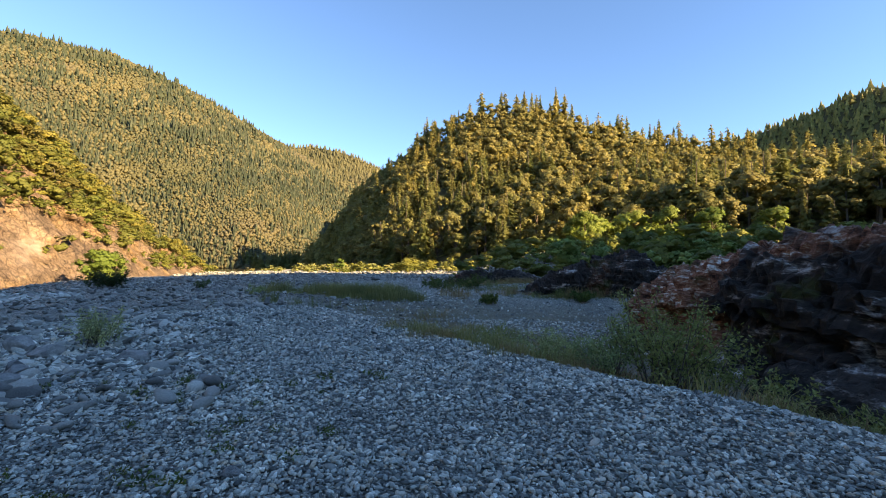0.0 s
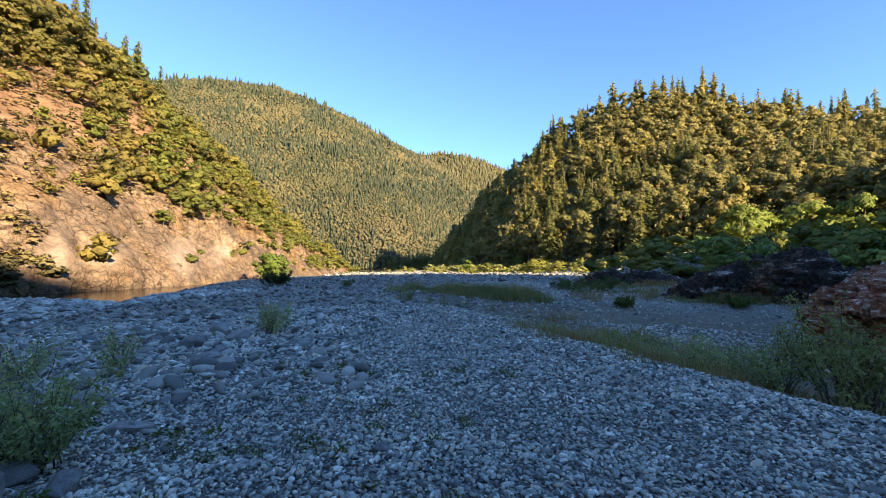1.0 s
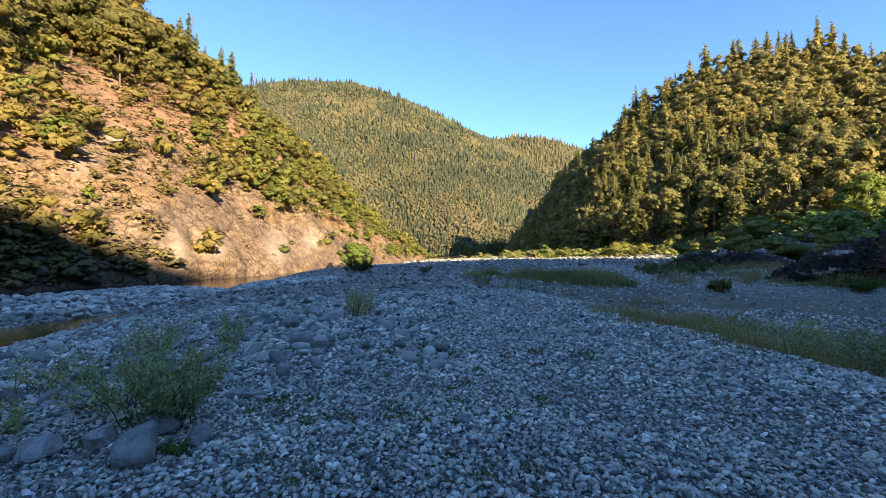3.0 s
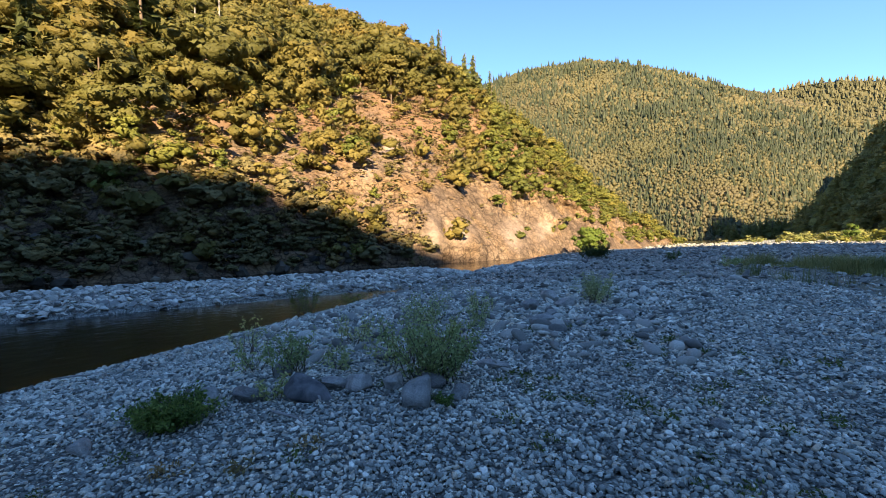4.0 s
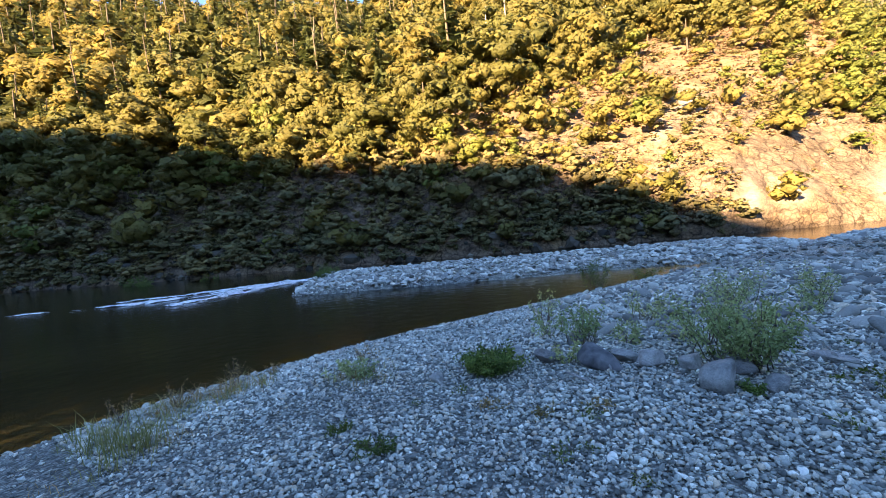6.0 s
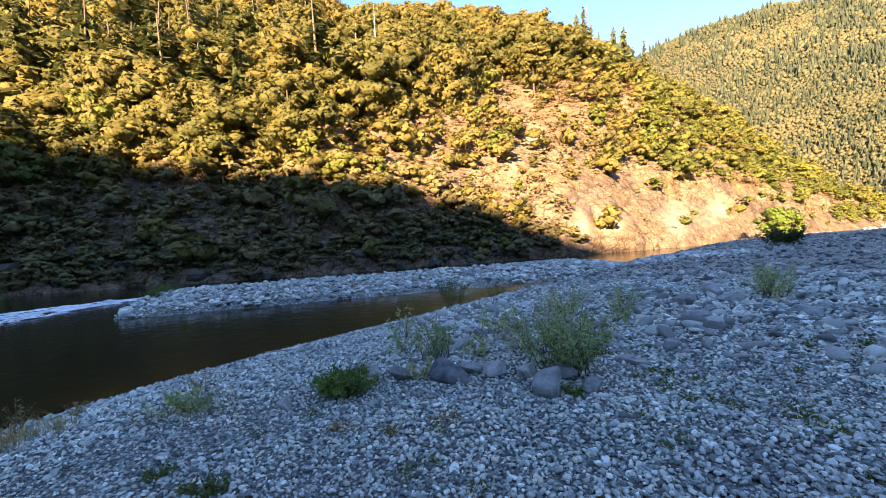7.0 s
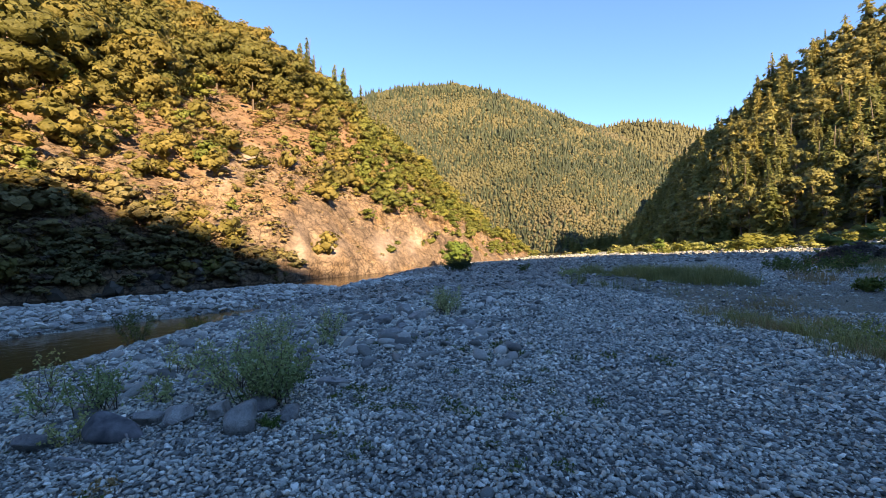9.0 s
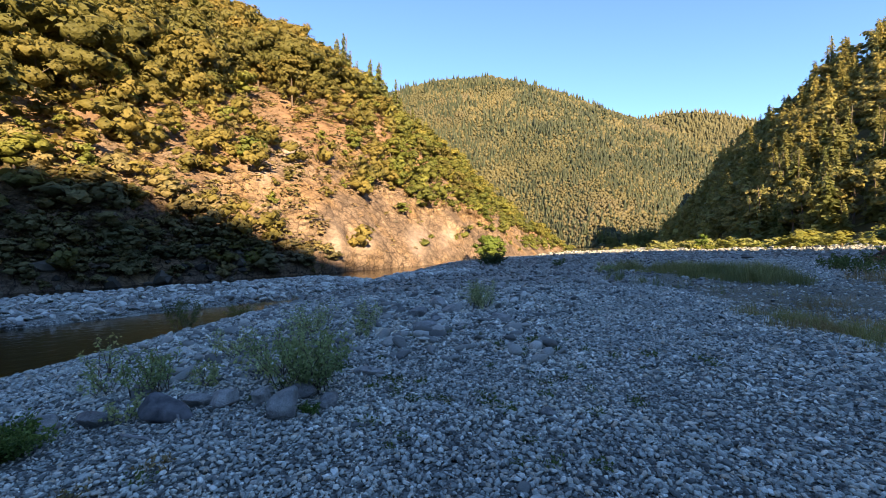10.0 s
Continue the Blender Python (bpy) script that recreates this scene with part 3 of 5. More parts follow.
EDGE = [shade(-60, -95, 32), shade(-50.5, -42, 17.5), shade(-52.5, -29, 14.2), shade(-54, -20.7, 12.0), shade(-54, -7.6, 9.0), shade(-52, 2.7, 7.2), shade(-47, 14.8, 4.8), shade(-43, 21, 2.0), shade(-43, 29, -0.8),
        shade(-36, 72, 0), shade(-24, 88, 0.3), shade(26, 63, 0.2), shade(41, 67, 0.8), shade(65, 82, 1.5)]
ridge_top = [behind(-320, 170, 110), behind(-180, 160, 105)] + [behind(s, 150, h) for s, h in EDGE] + [behind(170, 150, 48), behind(220, 150, 38), behind(330, 160, 30)]
shadow_ridge, behind_pts, _, behind_v = hill("ridge_south", [behind(-320, 60, 2), behind(-100, 62, 2), behind(60, 70, 2), behind(160, 90, 2), behind(330, 100, 2)], ridge_top,
    40, 260, 1.0, (3, 40), 53, mat_forest_floor, "steep wooded ridge that shades the gravel bar", 120, soft=5)

# ---- shapes for leaves, trees and stones ----


def random_turns(n, g):
    q = g.normal(size=(n, 4))
    q /= np.linalg.norm(q, axis=1, keepdims=True)
    w, x, y, z = q.T
    return np.stack([np.stack([1 - 2 * (y * y + z * z), 2 * (x * y - z * w), 2 * (x * z + y * w)], -1),
                     np.stack([2 * (x * y + z * w), 1 - 2 * (x * x + z * z), 2 * (y * z - x * w)], -1),
                     np.stack([2 * (x * z - y * w), 2 * (y * z + x * w), 1 - 2 * (x * x + y * y)], -1)], -2)


def join(arrays):
    vs, fs, n = [], [], 0
    for v, f in arrays:
        vs.append(v)
        fs.append(f + n)
        n += len(v)
    return np.concatenate(vs), np.concatenate(fs)


LEAF_V = np.array([[0, 0, 0], [0.16, 0.45, 0.06], [0, 1, -0.04], [-0.16, 0.45, 0.06]])
LEAF_F = np.array([[0, 1, 2], [0, 2, 3]])


def facing(d, g, jitter):
    """Turns that face each clump outwards, loosely."""
    z = d + g.normal(size=d.shape) * jitter
    z /= np.linalg.norm(z, axis=1, keepdims=True)
    x = np.cross(z, g.normal(size=d.shape))
    x /= np.linalg.norm(x, axis=1, keepdims=True)
    return np.stack([x, np.cross(z, x), z], -1)


CARD_V = np.array([[-0.34, -0.42, 0], [0.46, -0.3, 0.16], [0.3, 0.46, 0], [-0.45, 0.3, 0.14]])
CARD_F = np.array([[0, 1, 2], [0, 2, 3]])


def ball(sub, radius=1.0):
    bm = bmesh.new()
    bmesh.ops.create_icosphere(bm, subdivisions=sub, radius=radius)
    v = np.array([w.co[:] for w in bm.verts])
    f = np.array([[w.index for w in p.verts] for p in bm.faces])
    bm.free()
    return v, f


BALL = ball(1)
LUMP = (np.array([[1, 0, 0], [-1, 0, 0], [0, 1, 0], [0, -1, 0], [0, 0, 1], [0, 0, -1.0]]) * 1.12,
        np.array([[0, 2, 4], [2, 1, 4], [1, 3, 4], [3, 0, 4], [2, 0, 5], [1, 2, 5], [3, 1, 5], [0, 3, 5]]))


def crown_arrays(g, pads, per, size, width=0.42, low=0.08, flat=0.55, core=0.4):
    """A crown of height 1: domed pads of leaf sprays at the ends of its limbs, over a rough heart. Points, faces, normals."""
    mid, half = (low + 0.97) / 2, (0.97 - low) / 2
    d = g.normal(size=(pads, 3))
    d /= np.linalg.norm(d, axis=1, keepdims=True)
    d[:, 2] = np.where(d[:, 2] < -0.6, -d[:, 2], d[:, 2])
    a = np.arctan2(d[:, 1], d[:, 0])
    lobe = (1 + 0.22 * np.sin(2 * a + g.uniform(0, 6.3)) + 0.15 * np.sin(3 * a + g.uniform(0, 6.3))) * g.uniform(0.45, 0.95, pads)
    pr = g.uniform(0.6, 1.4, pads) * 0.95 * width / pads ** 0.4
    c = d * np.stack([width * lobe, width * lobe, half * g.uniform(0.7, 0.92, pads)], -1) + [0, 0, mid]
    k = g.choice(pads, pads * per, p=pr ** 2 / (pr ** 2).sum())
    n = len(k)
    e = g.normal(size=(n, 3))
    e /= np.linalg.norm(e, axis=1, keepdims=True)
    e[:, 2] = np.where(e[:, 2] < -0.35, -e[:, 2], e[:, 2])
    p = c[k] + e * [1.1, 1.1, flat] * (pr[k] * g.uniform(0.7, 1.12, n))[:, None]
    soft = 0.75 * e + 0.45 * d[k] + [0, 0, 0.1]
    soft /= np.linalg.norm(soft, axis=1, keepdims=True)
    v, f = scatter(CARD_V, CARD_F, p, g.uniform(0.5, 1.3, n)[:, None] * size * np.ones((1, 3)), facing(soft, g, 0.3))
    soft = np.repeat(soft, 4, axis=0)
    if core:
        # the dense inside of each pad, and the heart of the crown
        bv, bf = LUMP
        cc, rr = np.concatenate([c, [[0, 0, mid]]]), np.append(pr * 0.8, width * core)
        rough = g.uniform(0.7, 1.15, (pads + 1, len(bv), 1))
        inner = (bv[None] * rough * rr[:, None, None] * [1.1, 1.1, flat] + cc[:, None]).reshape(-1, 3)
        fill = (bf[None] + (np.arange(pads + 1) * len(bv))[:, None, None]).reshape(-1, 3)
        round_ = bv[None] * 0.75 + np.concatenate([d, [[0, 0, 1]]])[:, None] * 0.45
        v, f, soft = np.concatenate([v, inner]), np.concatenate([f, fill + len(v)]), np.concatenate([soft, round_.reshape(-1, 3)])
    return v, f, soft


def conifer_arrays(g, layers, per, sprays, width, start=0.1):
    """A conifer of height 1: whorls of drooping boughs, each a row of needle sprays, round a thin heart."""
    n = layers * per
    i = np.repeat(np.arange(layers), per)
    thin = g.uniform(0.7, 1.2, layers)
    h = start + (1 - start) * (i + g.uniform(0.0, 0.8, n)) / layers
    r = (width * np.maximum(1 - h, 0) ** 0.8 * thin[i] + 0.018) * g.uniform(0.55, 1.15, n)
    a = g.uniform(0, 2 * np.pi, n)
    drop = g.uniform(0.15, 0.5, n)
    keep = g.random(n) > 0.1
    h, r, a, drop = h[keep], r[keep], a[keep], drop[keep]
    n = len(h)
    vs = []
    along = np.stack([np.cos(a), np.sin(a), -drop], -1)
    side = np.stack([-np.sin(a), np.cos(a), np.zeros(n)], -1)
    for j in range(sprays):
        t0, t1 = j / sprays * 0.9, (j + 1.35) / sprays
        root = np.stack([np.zeros(n), np.zeros(n), h], -1)
        q0, q1 = root + along * (r * t0)[:, None], root + along * (r * t1)[:, None]
        roll = g.normal(0, 0.6, n)[:, None]
        w = (side * np.cos(roll) + np.array([0, 0, 1.0]) * np.sin(roll)) * (r * (0.30 - 0.14 * t0) * g.uniform(0.7, 1.4, n) + 0.006)[:, None]
        mid = q0 * 0.5 + q1 * 0.5 - [0, 0, 0.006]
        vs.append(np.stack([q0, mid + w, q1 - [0, 0, 0.012], mid - w], 1))
    v = np.concatenate(vs).reshape(-1, 3)
    f = (np.arange(len(v) // 4)[:, None, None] * 4 + np.array([[0, 1, 2], [0, 2, 3]])[None]).reshape(-1, 3)
    ang = np.arange(5) * 1.257
    parts = [(v, f)]
    for z0, z1 in ((start, 0.55), (0.4, 0.92)):
        rr = width * 0.3 * (1 - z0) * g.uniform(0.7, 1.2, 5)
        cone = np.concatenate([np.stack([np.cos(ang) * rr, np.sin(ang) * rr, np.full(5, z0)], -1), [[0, 0, z1]]])
        parts.append((cone, np.array([[m, (m + 1) % 5, 5] for m in range(5)])))
    return join(parts)


def tube(points, radii, sides=5):
    """A tapered limb along points."""
    points, radii = np.asarray(points, float), np.asarray(radii, float)
    a = np.linspace(0, 2 * np.pi, sides, endpoint=False)
    ring = np.stack([np.cos(a), np.sin(a), np.zeros(sides)], -1)
    v = (points[:, None] + ring[None] * radii[:, None, None]).reshape(-1, 3)
    q = grid_faces(len(points), sides, True)
    return v, np.concatenate([q[:, [0, 1, 2]], q[:, [0, 2, 3]]])


def trunk_arrays(g, height, radius, limbs):
    lean = g.uniform(-0.06, 0.06, 2)
    zs = np.linspace(-0.06, height, 6)
    spine = np.stack([lean[0] * zs, lean[1] * zs, zs], -1)
    out = [tube(spine, radius * np.linspace(1, 0.25, 6), 5)]
    for _ in range(limbs):
        a, h = g.uniform(0, 2 * np.pi), g.uniform(0.35, 0.8) * height
        L = g.uniform(0.12, 0.25)
        p = np.array([[lean[0] * h, lean[1] * h, h]]) + np.linspace(0, L, 4)[:, None] * np.array([[np.cos(a), np.sin(a), 0.75]])
        out.append(tube(p, radius * np.linspace(0.5, 0.12, 4), 3))
    return join(out)


def far_fir(q):
    """A small fir of two ragged tiers."""
    out = []
    for z0, z1, r in ((0.05, 0.72, 0.21), (0.42, 1.0, 0.13)):
        a = np.arange(5) * 1.257 + q.uniform(0, 1)
        rr = r * q.uniform(0.7, 1.3, 5)
        ring = np.stack([np.cos(a) * rr, np.sin(a) * rr, z0 + q.uniform(-0.05, 0.08, 5)], -1)
        v = np.concatenate([ring, [[0, 0, z1]]])
        out.append((v, np.array([[i, (i + 1) % 5, 5] for i in range(5)])))
    return join(out)


def far_oak(q):
    """A small round crown: eight uneven faces."""
    v = np.array([[1, 0, 0], [-1, 0, 0], [0, 1, 0], [0, -1, 0], [0, 0, 1], [0, 0, -1.0]]) * 0.5 * q.uniform(0.75, 1.25, (6, 1)) + q.normal(0, 0.06, (6, 3)) + [0, 0, 0.45]
    f = np.array([[0, 2, 4], [2, 1, 4], [1, 3, 4], [3, 0, 4], [2, 0, 5], [1, 2, 5], [3, 1, 5], [0, 3, 5]])
    return v, f


small_firs = [far_fir(np.random.default_rng(220 + i)) for i in range(6)]
small_oaks = [far_oak(np.random.default_rng(230 + i)) for i in range(6)]
shards = [(BALL[0] * np.random.default_rng(190 + i).uniform(0.6, 1.2, (len(BALL[0]), 1)) * [0.6, 0.45, 0.5], BALL[1]) for i in range(5)]
oak_crowns = [crown_arrays(np.random.default_rng(100 + i), 26 + 2 * i, 30, 0.058, (0.48, 0.42, 0.52, 0.45, 0.4)[i], -0.1, 0.72) for i in range(5)]
bush_crowns = [crown_arrays(np.random.default_rng(140 + i), 11, 20, 0.096, 0.46, -0.12, 0.8) for i in range(4)]
scrub_crowns = [crown_arrays(np.random.default_rng(155 + i), 6, 11, 0.15, 0.46, -0.14, 0.8) for i in range(4)]
small_crowns = [crown_arrays(np.random.default_rng(150 + i), 15, 16, 0.093, 0.44, -0.1, 0.72) for i in range(5)]
tall_crowns = [crown_arrays(np.random.default_rng(250 + i), 24, 18, 0.06, (0.26, 0.32, 0.29, 0.36)[i], 0.0, 0.7) for i in range(4)]
slim_crowns = [crown_arrays(np.random.default_rng(260 + i), 20, 14, 0.07, (0.26, 0.32, 0.29, 0.36)[i], 0.0, 0.7) for i in range(4)]
fir_crowns = [conifer_arrays(np.random.default_rng(120 + i), 24, 9, 3, (0.24, 0.29, 0.19, 0.26)[i], 0.05) for i in range(4)]
light_firs = [conifer_arrays(np.random.default_rng(130 + i), 16, 8, 2, (0.24, 0.3, 0.2)[i], 0.05) for i in range(3)]
oak_trunks = [trunk_arrays(np.random.default_rng(160 + i), 0.72, 0.03, 3) for i in range(4)]
bush_trunks = [tube([(0, 0, -0.05), (0.02, 0.01, 0.25), (0.05, 0, 0.55)], [0.03, 0.022, 0.01], 4)]
fir_trunks = [trunk_arrays(np.random.default_rng(170 + i), 0.97, 0.016, 0) for i in range(3)]


def tree_kind(name, crowns, trunks, leaf, label, category="tree", group=""):
    """One model for each variant: a root with a trunk and a crown."""
    out = []
    for i, c in enumerate(crowns):
        root = tagged(new(name), label, category, group)
        t = trunks[i % len(trunks)]
        part("trunk", mesh_data("trunk", *t, mat_bark), root, "grey-brown bark trunk")
        me = mesh_data("crown", c[0], c[1], leaf)
        part("crown", soften(me, c[2]) if len(c) > 2 else me, root)
        out.append(root)
    return out


def plant(models, places, sizes, widths, g):
    """Set the models and their copies out over the places."""
    used = set()
    for p, s, w in zip(places, sizes, widths):
        k = int(g.integers(0, len(models)))
        m = Matrix.Translation(p) @ Matrix.Rotation(g.uniform(0, 6.28), 4, 'Z') @ Matrix.Diagonal((s * w, s * w, s, 1))
        if k not in used:
            used.add(k)
            models[k].matrix_basis = m
        else:
            ob = copy_thing(models[k], Matrix.Identity(4))
            ob.matrix_basis = m
    for k, mo in enumerate(models):
        if k not in used:
            for o in (*mo.children_recursive, mo):
                bpy.data.objects.remove(o)


def woods(name, crowns, leaf, places, sizes, widths, g, label, category="trees"):
    """Many trees joined into one object."""
    arr, soft = [], []
    k = g.integers(0, len(crowns), len(places))
    for i, (v, f, *leafy) in enumerate(crowns):
        sel = k == i
        if not sel.any():
            continue
        sc = np.stack([sizes[sel] * widths[sel], sizes[sel] * widths[sel], sizes[sel]], -1)
        turn = rot_z(g.uniform(0, 6.28, sel.sum()))
        arr.append(scatter(v, f, places[sel], sc, turn))
        if leafy:
            soft.append(np.einsum("nij,kj->nki", turn, leafy[0]).reshape(-1, 3))
    v, f = join(arr)
    me = mesh_data(name, v, f, leaf, crowns is not shards and crowns is not small_firs)
    if soft:
        soften(me, np.concatenate(soft))
    return tagged(new(name, me), label, category, kind="stuff")


def on_hill(pts, n, g, keep, gap):
    """Random places on a hill's surface that pass keep(az, v), no nearer to one another than gap."""
    nu, nv, _ = pts.shape
    u, w = g.uniform(0, nu - 1.001, n), g.uniform(0, nv - 1.001, n)
    i, j = u.astype(int), w.astype(int)
    fu, fw = (u - i)[:, None], (w - j)[:, None]
    p = pts[i, j] * (1 - fu) * (1 - fw) + pts[i + 1, j] * fu * (1 - fw) + pts[i, j + 1] * (1 - fu) * fw + pts[i + 1, j + 1] * fu * fw
    az = np.degrees(np.arctan2(-p[:, 0], p[:, 1]))
    v = u / (nu - 1)
    ok = g.random(n) < keep(az, v, p)
    p, az, v = p[ok], az[ok], v[ok]
    cells, sel = {}, []
    for q in range(len(p)):
        key = tuple((p[q] / gap).astype(int))
        if key in cells:
            continue
        cells[key] = 1
        sel.append(q)
    return p[sel], az[sel], v[sel]


# ---- woods on the sunlit bank ----
TREE_LINE = ([25, 42, 50, 58, 70, 80, 95, 140], [0.25, 0.30, 0.50, 0.47, 0.36, 0.26, 0.16, 0.12])
g = np.random.default_rng(61)


def line(az, p):
    return np.interp(az, *TREE_LINE) + 0.10 * vnoise(p[:, 0] / 9, p[:, 1] / 9, p[:, 2] / 9, 71)


P, A, V = on_hill(bank_pts, 7000, g, lambda az, v, p: (v > line(az, p)) * np.where(az > 120, 0.8, 1.0) * (az > 27), 4.9)
order = np.argsort(np.hypot(P[:, 0], P[:, 1]) + g.uniform(0, 40, len(P)))
P, A, V = P[order], A[order], V[order]
size = g.uniform(5.0, 11, len(P)) * np.interp(A, [28, 40, 52, 60, 140], [0.42, 0.45, 0.55, 0.9, 1.05])
P[:, 2] -= 0.06 * size
near_n = 280
plant(tree_kind("oak_tree", oak_crowns, oak_trunks, mat_oak, "olive-green evergreen oak rooted in the steep bank", group="trees on the bank"), P[:near_n], size[:near_n], g.uniform(0.85, 1.2, near_n), g)
P, A, size = P[near_n:], A[near_n:], size[near_n:]
flank = A < 55
woods("bank_woods", small_crowns, mat_oak, P[~flank], size[~flank], g.uniform(0.85, 1.2, (~flank).sum()), g, "olive-green woods covering the upper bank")
woods("flank_woods", small_crowns, mat_flank, P[flank], size[flank], g.uniform(0.85, 1.2, flank.sum()), g, "green woods along the end of the bank")

P, A, V = on_hill(bank_pts, 6500, g, lambda az, v, p: (v < line(az, p) + 0.22) * (v > 0.012) * (0.10 + 0.55 * smooth(-0.05, 0.4, vnoise(p[:, 0] / 8, p[:, 1] / 8, p[:, 2] / 8, 77)) + 0.6 * smooth(51, 45, az) + 0.25 * smooth(60, 56, az) + 0.8 * smooth(64, 80, az)) * (az > 26) * (1 - 0.88 * smooth(0.17, 0.12, v) * smooth(66, 61, az) * smooth(31, 34, az)) * (1 - 0.85 * smooth(66, 74, az) * smooth(0.16, 0.10, v)), 1.9)
size = (1.3 + 3.0 * g.random(len(P)) ** 1.6) * np.interp(A, [28, 38, 46, 56, 62, 80, 110], [0.8, 0.85, 0.95, 1.0, 0.95, 1.1, 1.5])
order = g.permutation(len(P))
P, A, V, size = P[order], A[order], V[order], size[order]
n_b = 280
plant(tree_kind("bank_shrub", bush_crowns, bush_trunks, mat_shrub, "yellow-green shrub on the dry rocky slope", "shrub", "shrubs on the bank"), P[:n_b], size[:n_b], g.uniform(0.9, 1.3, n_b), g)
P, A, size = P[n_b:], A[n_b:], size[n_b:]
fresh = A < 50 + 3 * vnoise(P[:, 0] / 6, P[:, 1] / 6, P[:, 2] / 6, 79)
for name, sel, leaf, text in (("bank_scrub", ~fresh, mat_oak, "olive scrub on the dry rocky slope"), ("fresh_scrub", fresh, mat_flank, "fresh green scrub down the end of the slope")):
    woods(name, scrub_crowns, leaf, P[sel], size[sel], g.uniform(0.9, 1.3, sel.sum()), g, text, "shrubs")

# dark scrub along the foot of the bank
P, A, V = on_hill(bank_pts[:50], 7500, g, lambda az, v, p: (az > 60) * (az < 150) * (0.5 + 0.5 * smooth(64, 80, az)) * (v > 0.012) * (v < np.interp(az, [60, 70, 80, 100, 150], [0.10, 0.32, 0.52, 0.9, 0.98])), 1.5)
woods("foot_scrub", scrub_crowns, mat_foot, P, (0.8 + 2.4 * g.random(len(P)) ** 2) * (0.75 + 0.25 * smooth(0.0, 0.3, V)), g.uniform(1.0, 1.6, len(P)), g, "dark green scrub at the foot of the bank", "shrubs")

P, A, V = on_hill(bank_pts[:9], 11000, g, lambda az, v, p: (az > 58) * (az < 150) * (v > 0.05) * (0.4 + 0.6 * smooth(60, 72, az)), 0.85)
k = g.random(len(P)) < 0.6
woods("shore_scrub", scrub_crowns, mat_foot, P[k], 0.6 + 1.5 * g.random(k.sum()) ** 2, g.uniform(1.1, 1.7, k.sum()), g, "dark scrub along the far waterline", "shrubs")
mat_shore_rock = stone_material("shore_rock", True, [(0.0, (0.03, 0.028, 0.026)), (0.6, (0.09, 0.08, 0.068)), (1.0, (0.2, 0.18, 0.15))])
woods("shore_rocks", shards, mat_shore_rock, P[~k], 0.4 + 1.0 * g.random((~k).sum()) ** 2, g.uniform(0.9, 1.7, (~k).sum()), g, "dark rocks along the far waterline", "rocks")

# dry brush and loose rock over the bare slope
mat_brush = leaf_material("dry_brush", (0.22, 0.145, 0.085), (0.32, 0.225, 0.135), (0.22, 0.19, 0.07), 0.15, 0.12, gaps=False)
mat_low = leaf_material("low_scrub_leaves", (0.15, 0.125, 0.05), (0.25, 0.2, 0.085), (0.27, 0.18, 0.1), 0.2, 0.2, through=0.3)
P, A, V = on_hill(bank_pts, 60000, g, lambda az, v, p: (v < line(az, p) + 0.1) * (v > 0.03) * (az > 28) * (az < 150) * np.where(v > 0.15, 1.0, 0.02 + 0.9 * smooth(58, 66, az)), 1.0)
tufts = [crown_arrays(np.random.default_rng(180 + i), 4, 5, 0.3, 0.45, -0.1, 0.6, 0) for i in range(4)]
k = g.random(len(P)) < 0.25 + 0.6 * smooth(-0.2, 0.4, vnoise(P[:, 0] / 5, P[:, 1] / 5, P[:, 2] / 5, 81))
woods("dry_brush", tufts, mat_brush, P[~k], 0.25 + 0.6 * g.random((~k).sum()) ** 2, g.uniform(1.2, 2.2, (~k).sum()), g, "dry brown brush over the bare slope", "brush")
woods("low_scrub", tufts, mat_low, P[k], 0.45 + 0.9 * g.random(k.sum()) ** 2, g.uniform(1.2, 1.9, k.sum()), g, "low olive-brown scrub over the bare slope", "brush")
mat_scree = stone_material("bank_rock", True, [(0.0, (0.07, 0.056, 0.045)), (0.4, (0.14, 0.11, 0.085)), (0.8, (0.2, 0.155, 0.115)), (1.0, (0.27, 0.22, 0.17))])
P, A, V = on_hill(bank_pts, 5200, g, lambda az, v, p: (v < 0.45) * (az > 29) * (az < 150) * (v < 0.1) * 0.5, 0.9)
woods("bank_rocks", shards, mat_scree, P, 0.2 + 0.5 * g.random(len(P)) ** 3, g.uniform(0.8, 1.6, len(P)), g, "angular tan rocks at the foot of the bank", "rocks")

# firs along the bank's crest
CREST_AZ = np.degrees(np.arctan2(-bank_pts[-1, :, 0], bank_pts[-1, :, 1]))
P, tall = [], []
for az, top in ((61.5, 25.3), (59.0, 23.6), (57.4, 24.6), (56.6, 25.2), (55.8, 23.4), (54.8, 22.3), (53.9, 20.9), (53.3, 22.6), (52.1, 22.3), (51.3, 20.0), (50.0, 20.4), (49.2, 18.2), (47.8, 17.0), (46.1, 15.6), (64.0, 26.0), (66.5, 26.8)):
    p = bank_pts[-1, int(np.argmin(np.abs(CREST_AZ - az)))]
    P.append(p - [0, 0, 0.4])
    tall.append(1.6 + math.hypot(p[0], p[1]) * math.tan(radians(top + 1.0)) - p[2] + 0.4)
plant(tree_kind("crest_fir", fir_crowns, fir_trunks, mat_conifer, "tall fir standing on the bank's crest", group="firs on the crest"), P, np.maximum(tall, 4), g.uniform(0.75, 1.0, len(P)), g)
